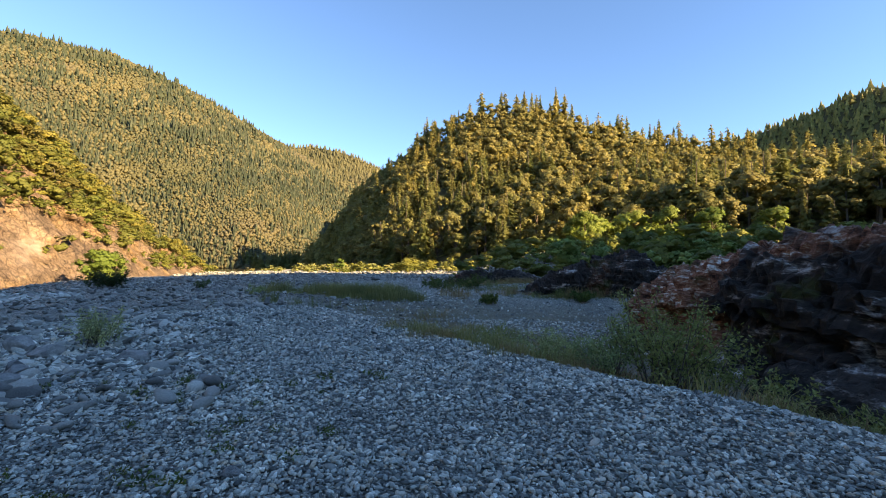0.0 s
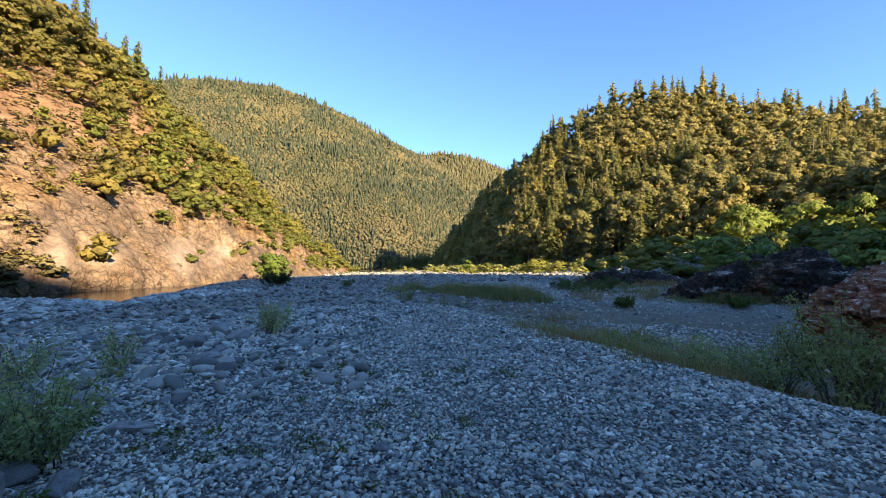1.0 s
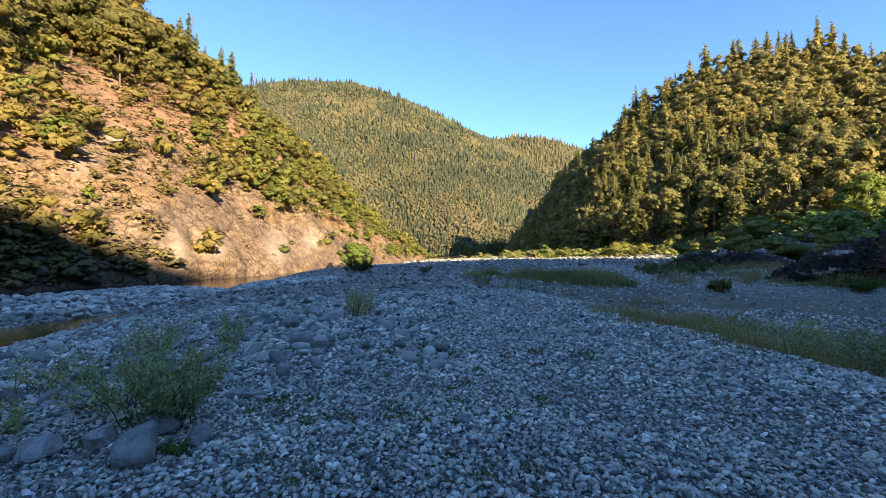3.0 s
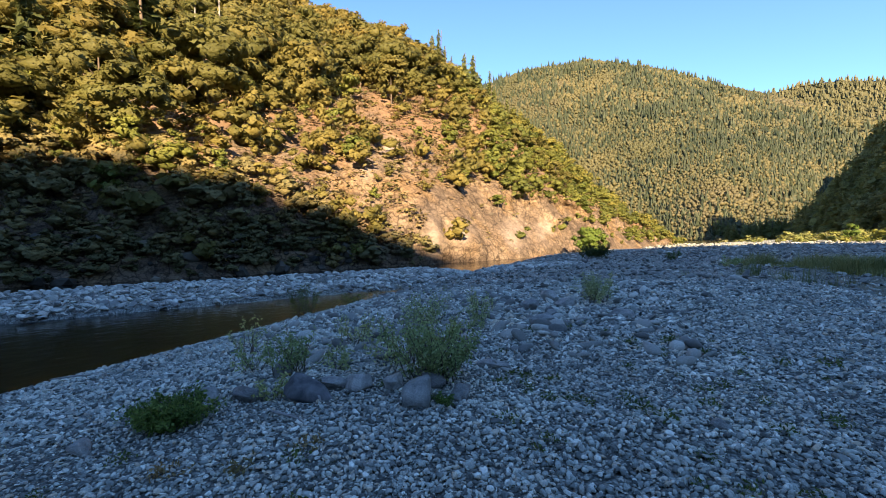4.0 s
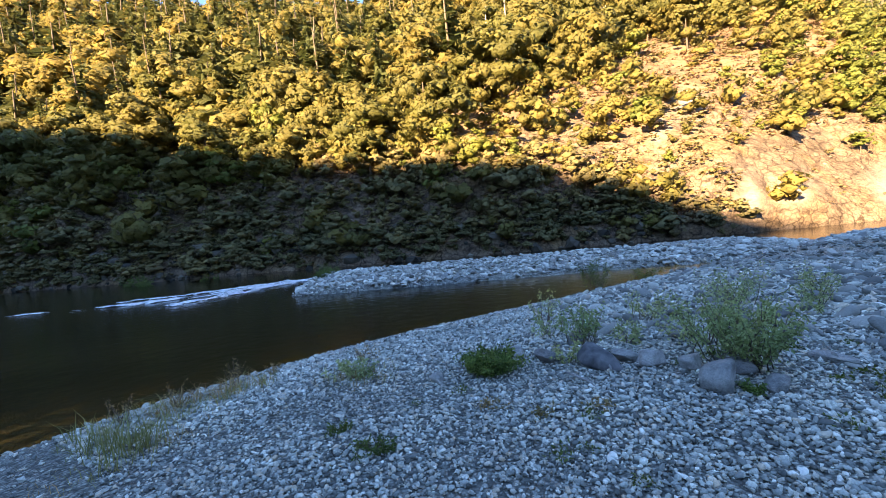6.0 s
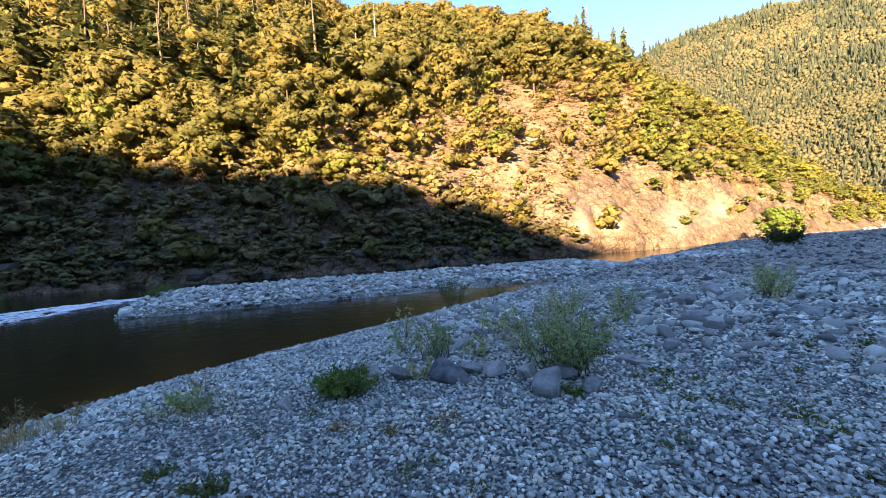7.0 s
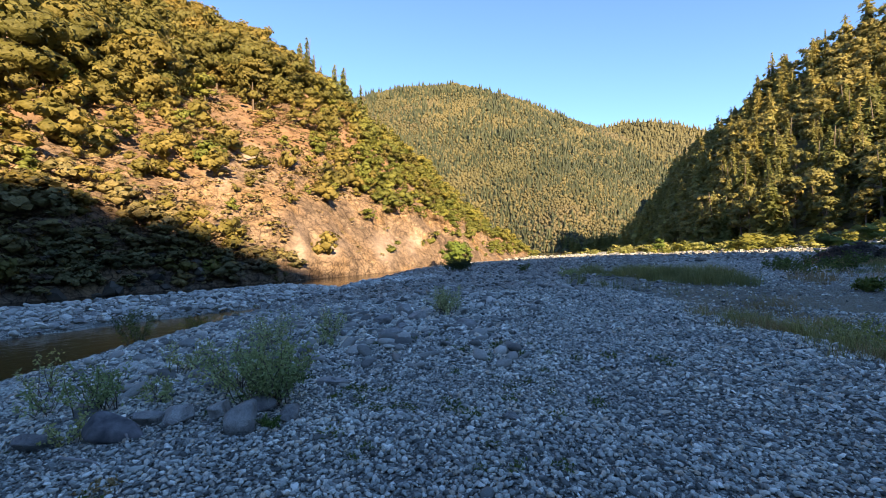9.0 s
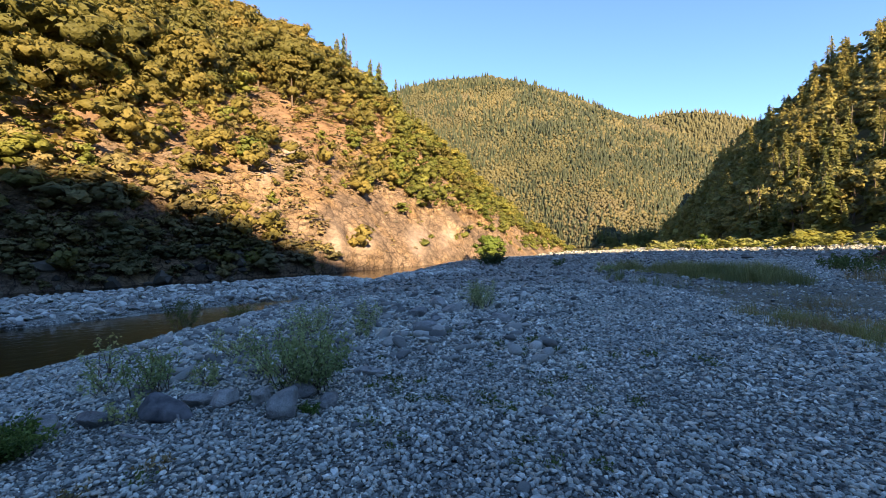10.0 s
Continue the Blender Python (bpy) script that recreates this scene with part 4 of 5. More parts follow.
# a flat-topped pine with a bare trunk among them
p = bank_pts[-1, int(np.argmin(np.abs(CREST_AZ - 59.9)))]
pine = tagged(new("crest_pine"), "flat-topped pine with a bare trunk on the crest", "tree")
pine.matrix_basis = Matrix.Translation(p - np.array([0, 0, 0.4]))
part("trunk", mesh_data("trunk", *tube([(0, 0, 0), (0.2, 0, 4), (0.1, 0.2, 9.5)], [0.3, 0.22, 0.1], 6), mat_bark), pine, "slender bare trunk")
v, f, _ = crown_arrays(np.random.default_rng(199), 14, 14, 0.12, 0.45, 0.1)
part("crown", mesh_data("crown", v * [4.2, 4.2, 2.6] + [0.1, 0.2, 7.6], f, mat_conifer, False), pine)
P, A, V = on_hill(bank_pts, 1600, g, lambda az, v, p: (v > 0.25) * (az > 90) * (az < 140) * (0.35 + 0.65 * smooth(95, 110, az)), 5.5)
P = P[g.permutation(len(P))[:190]]
plant(tree_kind("bank_fir", light_firs, fir_trunks, mat_dark_fir, "dark fir among the oaks on the bank", group="firs on the bank"), P, g.uniform(9, 15, len(P)), g.uniform(1.0, 1.4, len(P)), g)

# bleached dead trees among the oaks
BANK_EL = np.degrees(np.arctan2(bank_pts[..., 2] - 1.6, np.hypot(bank_pts[..., 0], bank_pts[..., 1])))
for i, (az, el, h) in enumerate(((83.3, 20.0, 13), (86.0, 20.6, 9), (89.3, 15.6, 7), (71.5, 19.5, 7))):
    k = np.unravel_index(np.argmin((_az - az) ** 2 + (BANK_EL - el) ** 2), _az.shape)
    q = np.random.default_rng(240 + i)
    limbs = [tube([(0, 0, -0.5), (0.1, 0, h * 0.5), (0.15, 0.1, h)], [0.24, 0.16, 0.03], 6)]
    for j in range(26):
        z, a = h * q.uniform(0.25, 0.97), q.uniform(0, 6.28)
        L = (h - z) * 0.22 + 0.4
        limbs.append(tube([(0.1, 0, z), (0.1 + L * 0.5 * math.cos(a), L * 0.5 * math.sin(a), z + 0.1), (0.1 + L * math.cos(a), L * math.sin(a), z + q.uniform(-0.2, 0.4))], [0.06, 0.04, 0.015], 3))
    snag = tagged(new("dead_tree", mesh_data("dead_tree", *join(limbs), mat_deadwood)), "bleached dead tree with bare branches on the bank", "tree")
    snag.matrix_basis = Matrix.Translation(bank_pts[k])

# ---- woods on the hill to the north ----
P, A, V = on_hill(mid_pts, 10000, g, lambda az, v, p: (az < 17.6) * (az > -52) * 1.0, 5.2)
order = np.argsort(np.hypot(P[:, 0], P[:, 1]))
P, A, V = P[order], A[order], V[order]
P[:, 2] -= 0.4
kind = vnoise(P[:, 0] / 30, P[:, 1] / 30, P[:, 2] / 30, 83) + g.uniform(-0.8, 0.8, len(P)) + 0.35 * smooth(2, 10, A) - 0.25 * smooth(0, -12, A) * smooth(0.85, 0.6, V) - 0.35 * smooth(0.4, 0.1, V) * smooth(4, -2, A)
fir = (kind > np.where(A < 1, -0.02, -0.15)) | ((V > 0.95) & (g.random(len(V)) < 0.45))
F, O = P[fir], P[~fir]
fs, os_ = (6.5 + 12 * g.random(len(F)) ** 1.4) * (1 + 0.15 * (V[fir] > 0.93)), g.uniform(7, 12, len(O))
plant(tree_kind("fir_tree", fir_crowns, fir_trunks, mat_conifer, "dark green fir on the forested hill", group="firs on the hill"), F[:260], fs[:260], g.uniform(0.85, 1.25, 260), g)
woods("fir_woods", light_firs, mat_conifer, F[260:], fs[260:], g.uniform(0.85, 1.25, len(F) - 260), g, "fir forest on the hill")
plant(tree_kind("golden_oak", tall_crowns, oak_trunks, mat_golden, "golden-olive oak on the forested hill", group="oaks on the hill"), O[:220], 1.2 * os_[:220], g.uniform(0.8, 1.1, 220), g)
woods("golden_woods", slim_crowns, mat_golden, O[220:], 1.2 * os_[220:], g.uniform(0.8, 1.1, len(O) - 220), g, "golden-olive oak woods on the hill")

# spires that stand over the hill's crest
NORTH_AZ = np.degrees(np.arctan2(-mid_pts[-1, :, 0], mid_pts[-1, :, 1]))
P, tall = [], []
for az, top in ((-14.6, 22.0), (-7.8, 21.9), (-10.7, 21.9), (-11.8, 21.6), (-12.8, 21.3), (-16.5, 19.9), (-5.6, 20.6), (-3.5, 19.9), (-2.3, 19.9), (-1.1, 19.4), (2.0, 19.1), (1.0, 18.6), (3.5, 16.6), (5.5, 14.7), (6.7, 13.8), (-17.6, 18.7), (-22.4, 18.2), (-23.4, 17.8), (-21.0, 17.5), (-26.5, 17.0), (-25.5, 16.6), (-28.3, 15.9), (-30.2, 14.9), (8.2, 12.8)):
    p = mid_pts[-1, int(np.argmin(np.abs(NORTH_AZ - az)))]
    P.append(p - [0, 0, 1.0])
    tall.append(1.6 + math.hypot(p[0], p[1]) * math.tan(radians(top)) - p[2] + 1.0)
plant(tree_kind("spire_fir", fir_crowns, fir_trunks, mat_conifer, "tall ragged fir standing over the hill's crest", group="firs on the hilltop"), P, np.maximum(tall, 9), g.uniform(0.6, 0.85, len(P)), g)

# ---- far forests ----
P, A, V = on_hill(far_pts, 150000, g, lambda az, v, p: (az < 58) * (az > 9) * (1 - 0.3 * smooth(0.1, 0.5, vnoise(p[:, 0] / 60, p[:, 1] / 60, p[:, 2] / 60, 91))), 4.4)
k = g.random(len(P)) < 0.42 + 0.55 * vnoise(P[:, 0] / 45, P[:, 1] / 45, P[:, 2] / 45, 93)
far_k = np.clip(np.hypot(P[:, 0], P[:, 1]) / 700, 0.6, 1.15) * (0.95 + 0.35 * vnoise(P[:, 0] / 28, P[:, 1] / 28, P[:, 2] / 28, 95))
Q, _a, _v = on_hill(far_pts[:28], 70000, g, lambda az, v, p: (az < 52) * (az > 12) * 1.0, 3.3)
P, k = np.concatenate([P, Q]), np.append(k, g.random(len(Q)) < 0.4 + 0.55 * vnoise(Q[:, 0] / 45, Q[:, 1] / 45, Q[:, 2] / 45, 93))
far_k = np.append(far_k, np.full(len(Q), 0.55))
woods("ridge_firs", small_firs, mat_far_fir, P[k], far_k[k] * (5.5 + 9 * g.random(k.sum()) ** 1.5), g.uniform(0.75, 1.15, k.sum()), g, "dense fir forest on the high ridge")
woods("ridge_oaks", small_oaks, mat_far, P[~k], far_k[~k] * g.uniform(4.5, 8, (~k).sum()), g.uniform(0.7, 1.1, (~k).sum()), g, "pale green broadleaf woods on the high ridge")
P, A, V = on_hill(back_pts, 16000, g, lambda az, v, p: (az < 26) * (az > 4) * (v > 0.3), 7)
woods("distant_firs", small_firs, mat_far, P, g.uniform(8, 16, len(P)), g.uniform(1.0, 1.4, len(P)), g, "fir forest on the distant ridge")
P, A, V = on_hill(east_pts, 22000, g, lambda az, v, p: (az < -22) * (az > -56) * (v > 0.1), 5)
woods("east_firs", small_firs, mat_conifer, P, 4 + 5.5 * g.random(len(P)) ** 1.5, g.uniform(1.1, 1.7, len(P)), g, "fir forest on the shaded ridge")
P, A, V = on_hill(behind_pts, 2500, g, lambda az, v, p: np.ones(len(p)) * (v < 0.86), 9)
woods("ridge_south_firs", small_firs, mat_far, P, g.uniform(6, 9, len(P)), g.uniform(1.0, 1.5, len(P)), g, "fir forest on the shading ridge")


# ---- outcrops ----
def worley(p, seed):
    """Distances to the two nearest points of a jittered lattice, and the nearest one's own number."""
    ip = np.floor(p)
    f1, f2, who = np.full(len(p), 9.0), np.full(len(p), 9.0), np.zeros(len(p))
    for dx in (-1, 0, 1):
        for dy in (-1, 0, 1):
            for dz in (-1, 0, 1):
                c = ip + [dx, dy, dz]
                j = np.stack([_hash(c[:, 0], c[:, 1], c[:, 2], seed + k) for k in (1, 2, 3)], -1)
                d = np.linalg.norm(c + j - p, axis=1)
                near = d < f1
                f2 = np.where(near, f1, np.minimum(f2, d))
                who = np.where(near, j[:, 0], who)
                f1 = np.where(near, d, f1)
    return f1, f2, who


def slab(root, centre, axes, turn, dip, seed, sub):
    """One craggy block, split along its beds and joints."""
    v, f = ball(sub)
    p = np.sign(v) * np.abs(v) ** 0.72 * np.array(axes)
    q = p / np.array([1.3, 0.9, 0.42]) + 0.35 * fbm(p[:, 0] / 1.4, p[:, 1] / 1.4, p[:, 2] / 1.4, 3, seed)[:, None]
    f1, f2, who = worley(q, seed)
    g1, g2, who2 = worley(q * 2.6 + 5, seed + 40)
    d = 0.34 * (who - 0.5) - 0.22 * smooth(0.16, 0.0, f2 - f1) + 0.13 * (who2 - 0.5) - 0.08 * smooth(0.14, 0.0, g2 - g1)
    d = d + 0.30 * fbm(p[:, 0] / 2.4, p[:, 1] / 2.4, p[:, 2] / 1.6, 4, seed + 5) + 0.08 * fbm(p[:, 0] * 2.2, p[:, 1] * 2.2, p[:, 2] * 4, 3, seed + 7)
    p = p + v * (d * min(1.0, min(axes)))[:, None]
    m = pose(*centre, dip[0], dip[1], turn)
    return part("slab", mesh_data("slab", p, f, mat_rock, False), root, m=m)


def outcrop(label, slabs, seed, sub):
    root = tagged(new("rock_outcrop"), label, "rock")
    for i, (c, a, t, dip) in enumerate(slabs):
        slab(root, c, a, t, dip, seed + 11 * i, sub)
    return root


def ledge(root, spine, front, back, foot, seed, nu, nv, rust):
    """A long block of bedded rock under a crest line: a steep undercut face and a sloping back."""
    top = resample(spine, nu)
    k = np.ones(7) / 7
    for c in range(3):
        top[3:-3, c] = np.convolve(top[:, c], k, "valid")
    along = np.gradient(top[:, :2], axis=0)
    along /= np.linalg.norm(along, axis=1, keepdims=True)
    out = np.stack([along[:, 1], -along[:, 0]], -1)
    out *= np.sign((out * -top[:, :2]).sum(1))[:, None]
    # profile: offset to the front, share of the height
    prof = resample([(1.0, -0.25, 0), (0.95, 0.0, 0), (0.72, 0.28, 0), (0.66, 0.42, 0), (0.8, 0.55, 0), (0.62, 0.74, 0), (0.34, 0.9, 0), (0, 1.0, 0), (-0.4, 0.93, 0), (-0.8, 0.6, 0), (-1.1, 0.1, 0), (-1.2, -0.3, 0)], nv)
    s = np.linspace(0, 1, nu)
    taper = np.minimum(1, np.minimum(s, 1 - s) * 6 + 0.25)
    off = np.where(prof[None, :, 0] > 0, prof[None, :, 0] * front, prof[None, :, 0] * back) * taper[:, None]
    p = np.empty((nu, nv, 3))
    p[..., :2] = top[:, None, :2] + out[:, None] * off[..., None]
    p[..., 2] = foot + (top[:, None, 2] - foot) * prof[None, :, 1]
    flat = p.reshape(-1, 3)
    a = math.atan2(along[nu // 2, 1], along[nu // 2, 0])
    u, w, h = flat[:, 0] * math.cos(a) + flat[:, 1] * math.sin(a), -flat[:, 0] * math.sin(a) + flat[:, 1] * math.cos(a), flat[:, 2]
    h = h + 0.32 * u                                  # the beds dip along the crest
    q = np.stack([u / 1.0, w / 0.9, h / 0.28], -1) + 0.4 * fbm(u / 1.4, w / 1.4, h / 1.4, 3, seed)[:, None]
    f1, f2, who = worley(q, seed)
    g1, g2, who2 = worley(q * 2.3 + 5, seed + 40)
    d = 0.17 * (who - 0.5) - 0.12 * smooth(0.16, 0.0, f2 - f1) + 0.11 * (who2 - 0.5) - 0.09 * smooth(0.16, 0.0, g2 - g1) + 0.24 * fbm(u / 2.2, w / 2.2, h / 1.5, 4, seed + 5) + 0.07 * fbm(u * 3, w * 3, h * 5, 3, seed + 7)
    bed = h / 0.62 + 0.5 * fbm(u / 2.5, w / 2.5, 0, 3, seed + 8)
    d = d + 0.3 * ((bed % 1.0) ** 0.6 - 0.6)
    n = np.cross(np.gradient(p, axis=0).reshape(-1, 3), np.gradient(p, axis=1).reshape(-1, 3))
    n /= np.linalg.norm(n, axis=1, keepdims=True) + 1e-9
    if (n[:, 2] * (np.tile(prof[:, 1], nu) > 0.95)).sum() < 0:
        n = -n
    size = min(1.0, 0.35 * float(np.max(top[:, 2]) - foot))
    flat = flat + n * (d * size)[:, None]
    me = mesh_data("slab", flat, grid_faces(nu, nv), mat_rock, False)
    red = me.attributes.new("rust", 'FLOAT', 'POINT')
    hh = np.tile(prof[:, 1], nu)
    blot = 0.25 * fbm(u / 1.2, w / 1.2, h, 3, seed + 9)
    end = np.repeat(smooth(0.52, 0.3, s), nv)
    val = np.maximum(smooth(0.05, 0.35, hh + blot) * end, smooth(0.78, 0.95, hh + 0.6 * blot)) * (1.0 if rust else 0.15)
    red.data.foreach_set("value", val.astype(np.float32))
    return part("slab", me, root)


def ledges(label, items):
    root = tagged(new("rock_outcrop"), label, "rock")
    for it in items:
        ledge(root, *it)
    return root


ledges("dark layered rock outcrop with a rust-red crest and pale veins", [
    ([(6.5, 14.4, 0.0), (6.7, 13.9, 0.8), (6.9, 12.9, 1.5), (7.0, 11.4, 1.85), (7.3, 10.2, 2.1), (7.5, 9.3, 2.3), (7.7, 8.3, 2.35), (8.0, 7.4, 2.3), (8.6, 6.2, 2.1), (9.2, 4.6, 1.6), (9.8, 3.2, 0.5)], 2.0, 2.6, -0.9, 301, 170, 90, True),
    ([(5.5, 8.2, -0.8), (5.9, 7.6, -0.1), (6.3, 6.6, 0.15), (6.9, 5.4, 0.0), (7.6, 4.0, -0.4)], 1.0, 1.2, -1.1, 311, 110, 60, False)])
outcrop("dark grey rock crag behind the outcrop", [((17.6, 14.0, 1.2), (2.8, 2.2, 2.9), -50, (8, 6)), ((18.0, 11.0, 0.8), (3.0, 2.2, 2.6), -45, (10, 0))], 351, 4)
ledges("low black rock ledge with white veins", [
    ([(3.9, 25.2, -0.6), (4.9, 25.4, 0.5), (6.9, 25.2, 1.5), (8.2, 25.1, 1.9), (9.0, 25.2, 1.2)], 1.5, 2.4, -0.9, 401, 110, 70, False),
    ([(7.6, 25.3, 0.9), (8.6, 24.9, 2.2), (10.6, 24.4, 2.35), (11.4, 23.9, 1.8), (11.9, 23.6, 1.0)], 1.6, 2.6, -0.9, 405, 110, 70, False),
    ([(11.0, 24.0, 0.9), (11.7, 23.5, 1.7), (12.6, 22.7, 1.3), (13.6, 21.2, 0.4)], 1.3, 2.2, -0.9, 409, 90, 60, False)])
ledges("small dark rock ledge beside the gravel track", [
    ([(0.4, 38.2, -0.3), (1.4, 38.8, 0.9), (3.2, 39.0, 1.5), (4.4, 38.9, 0.9)], 1.4, 2.2, -0.7, 451, 90, 60, False),
    ([(3.6, 38.8, 0.7), (5.2, 38.5, 1.5), (7.2, 38.1, 1.0), (8.8, 37.8, 0.2)], 1.5, 2.4, -0.7, 455, 90, 60, False)])

# ---- shrubs on the rising ground behind the outcrops, and in the far sun ----
P = []
for _ in range(420):
    a, r = g.uniform(-48, 12), g.uniform(38, 112)
    x, y = r * math.sin(radians(-a)), r * math.cos(radians(a))
    dens = 0.8 * float(smooth(-2, -10, a)) + 0.6 * float(smooth(80, 90, r)) * float(smooth(12, 6, a))
    if g.random() < dens:
        P.append((x, y, float(ground_z(x, y)) - 0.1))
P = np.array(P)[:230]
Q = []
for _ in range(150):
    a, r = g.uniform(-34, 15), g.uniform(90, 118)
    x, y = r * math.sin(radians(-a)), r * math.cos(radians(a))
    Q.append((x, y, float(ground_z(x, y)) - 0.1))
P = np.concatenate([P, Q])
S = []
while len(S) < 200:
    a, r = g.uniform(-50, -11), g.uniform(33, 72)
    x, y = r * math.sin(radians(-a)), r * math.cos(radians(a))
    if x > 9 + 0.05 * y:
        S.append((x, y, float(ground_z(x, y)) - 0.1))
plant(tree_kind("slope_shrub", bush_crowns, bush_trunks, mat_slope, "dark green shrub in the shade behind the rocks", "shrub", "shrubs behind the rocks"), S + [(11.4, 38.5, float(ground_z(11.4, 38.5)) - 0.1), (13.2, 38.0, float(ground_z(13.2, 38.0)) - 0.1)], np.append(0.6 + 2.1 * g.random(len(S)) ** 2, [3.6, 2.8]), g.uniform(0.9, 1.5, len(S) + 2), g)
plant(tree_kind("valley_shrub", scrub_crowns, bush_trunks, mat_shrub, "leafy green shrub at the foot of the hill", "shrub", "shrubs below the hill"), P, np.where(np.arange(len(P)) < len(P) - len(Q), 0.7 + 3.2 * g.random(len(P)) ** 1.6, 0.5 + 2.2 * g.random(len(P)) ** 2), g.uniform(1.0, 1.8, len(P)), g)
P = []
for _ in range(150):
    a = g.uniform(13.5, 25)
    r = 290 + 7 * (a - 13.5) + g.uniform(0, 50)
    x, y = -r * math.sin(radians(a)), r * math.cos(radians(a))
    P.append((x, y, max(float(ground_z(x, y)), WATER) - 0.2))
plant(tree_kind("valley_fir", light_firs, fir_trunks, mat_conifer, "dark fir on the shaded valley floor", group="firs on the valley floor"), P, g.uniform(8, 15, 150), g.uniform(1.1, 1.5, 150), g)
P = []
while len(P) < 560:
    a, r = g.uniform(-34, 27), g.uniform(84, 150)
    x, y = -r * math.sin(radians(a)), r * math.cos(radians(a))
    if r > np.interp(a, [-34, -10, 0, 12, 27], [84, 88, 92, 100, 112]) + 6 * g.random() and ground_z(x, y) > WATER:
        P.append((x, y, float(ground_z(x, y)) - 0.1))
P = np.array(P)
woods("valley_scrub", scrub_crowns, mat_valley, P, 0.5 + 2.0 * g.random(len(P)) ** 2.5, g.uniform(1.2, 2.2, len(P)), g, "low pale green scrub on the sunlit valley floor", "shrubs")
# taller bright broadleaf trees at the foot of the hill
P = [(x, y, float(ground_z(x, y)) - 0.2) for x, y in ((40, 92), (36, 98), (46, 88), (27, 80), (24, 74), (52, 84), (60, 78), (32, 104), (-24, 101), (-42.5, 54), (-43.5, 57))]
plant(tree_kind("alder_tree", oak_crowns, oak_trunks, mat_alder, "bright green alder in the valley", group="alders in the valley"), P, [10.5, 9, 10, 8.5, 7.5, 9.5, 9, 9, 3.5, 5.5, 4.5], g.uniform(0.85, 1.05, 11), g)


# ---- shrubs, sedge and weeds on the bar ----
def shrub(name, x, y, height, width, stems, leaves, leaf_len, leaf, label, seed, category="shrub", group=""):
    """Arching thin stems with single leaves along them."""
    q = np.random.default_rng(seed)
    root = tagged(new(name), label, category, group)
    root.matrix_basis = Matrix.Translation((x, y, float(ground_z(x, y)) - 0.02))
    tubes, pos, ways = [], [], []
    for i in range(stems):
        a, out = q.uniform(0, 6.28), q.uniform(0.25, 1.0) ** 0.7 * width / 2
        h = height * q.uniform(0.6, 1.05) * (1 - 0.35 * (out / (width / 2)) ** 2)
        s = np.linspace(0, 1, 6)
        base = q.normal(0, width * 0.10, 2)
        bend = q.uniform(0.7, 1.3)
        pts = np.stack([base[0] + np.cos(a) * out * s ** bend, base[1] + np.sin(a) * out * s ** bend, h * s ** 0.9], -1)
        pts[1:-1] += q.normal(0, width * 0.015, (4, 3))
        tubes.append(tube(pts, np.linspace(0.006, 0.0015, 6) * (0.6 + height), 3))
        n = leaves // stems
        t = q.uniform(0.18, 1.0, n) ** 0.8
        k = np.clip((t * 5).astype(int), 0, 4)
        fr = (t * 5 - k)[:, None]
        pos.append(pts[k] * (1 - fr) + pts[k + 1] * fr + q.normal(0, width * 0.03, (n, 3)))
    tv, tf = join(tubes)
    part("branchwork", mesh_data("branchwork", tv, tf, mat_bark), root, "thin brown stems")
    pos = np.concatenate(pos)
    pos[:, 2] = np.maximum(pos[:, 2], 0.02)
    sc = leaf_len * q.uniform(0.6, 1.3, len(pos))[:, None] * np.ones((1, 3))
    v, f = scatter(LEAF_V * [1.5, 1, 1], LEAF_F, pos, sc, random_turns(len(pos), q))
    part("foliage", mesh_data("foliage", v, f, leaf, False), root)
    return root


W = "grey-green willow shrub growing among cobbles"
for i, (x, y, h, w, st, lv) in enumerate([(-4.1, 2.2, 0.86, 1.1, 44, 3400), (-4.95, 2.3, 0.78, 1.3, 26, 1100), (-7.2, 4.0, 0.8, 1.4, 26, 1200), (-5.7, 1.0, 0.66, 1.0, 22, 1000), (-6.3, 0.6, 0.55, 0.6, 10, 320), (-6.9, 2.3, 0.6, 0.9, 16, 520),
                                           (-5.3, 1.55, 0.38, 0.7, 12, 360), (-4.9, 0.6, 0.3, 0.5, 10, 220), (-7.7, 5.7, 0.68, 0.7, 14, 520), (-6.65, 4.85, 0.62, 0.5, 12, 460), (-6.25, 4.55, 0.35, 0.45, 9, 240), (-7.6, 0.8, 0.75, 0.6, 9, 260), (-6.65, 8.45, 0.85, 1.15, 30, 2200)]):
    shrub("willow_shrub", x, y, h, w, st, lv, 0.048, mat_willow, W, 400 + i, group="willows on the bar")
shrub("water_shrub", -14.3, 3.6, 1.15, 1.1, 18, 900, 0.07, mat_sedge, "dark green shrub at the edge of the pool", 430)
shrub("water_shrub", -15.4, 5.6, 0.6, 1.0, 12, 450, 0.07, mat_sedge, "low dark green shrub at the edge of the pool", 431)
shrub("shore_shrub", -22.4, 29.2, 1.5, 2.3, 30, 2600, 0.15, mat_shade_shrub, "dark round shrub beside the river", 432)
shrub("shore_shrub", -16.5, 30, 0.8, 1.4, 12, 400, 0.12, mat_sedge, "small dark shrub among cobbles", 433)
shrub("shore_shrub", -10.2, 24, 0.7, 1.1, 12, 400, 0.1, mat_willow, "small willow among cobbles", 434)
for i, (x, y, h) in enumerate(((-41, -34, 2.4), (-39, -31.5, 1.6), (-42, -27, 1.4))):
    shrub("bank_willow", x, y, h, h * 1.3, 24, 900, 0.22, mat_sedge, "dark green willow at the far water's edge", 440 + i)
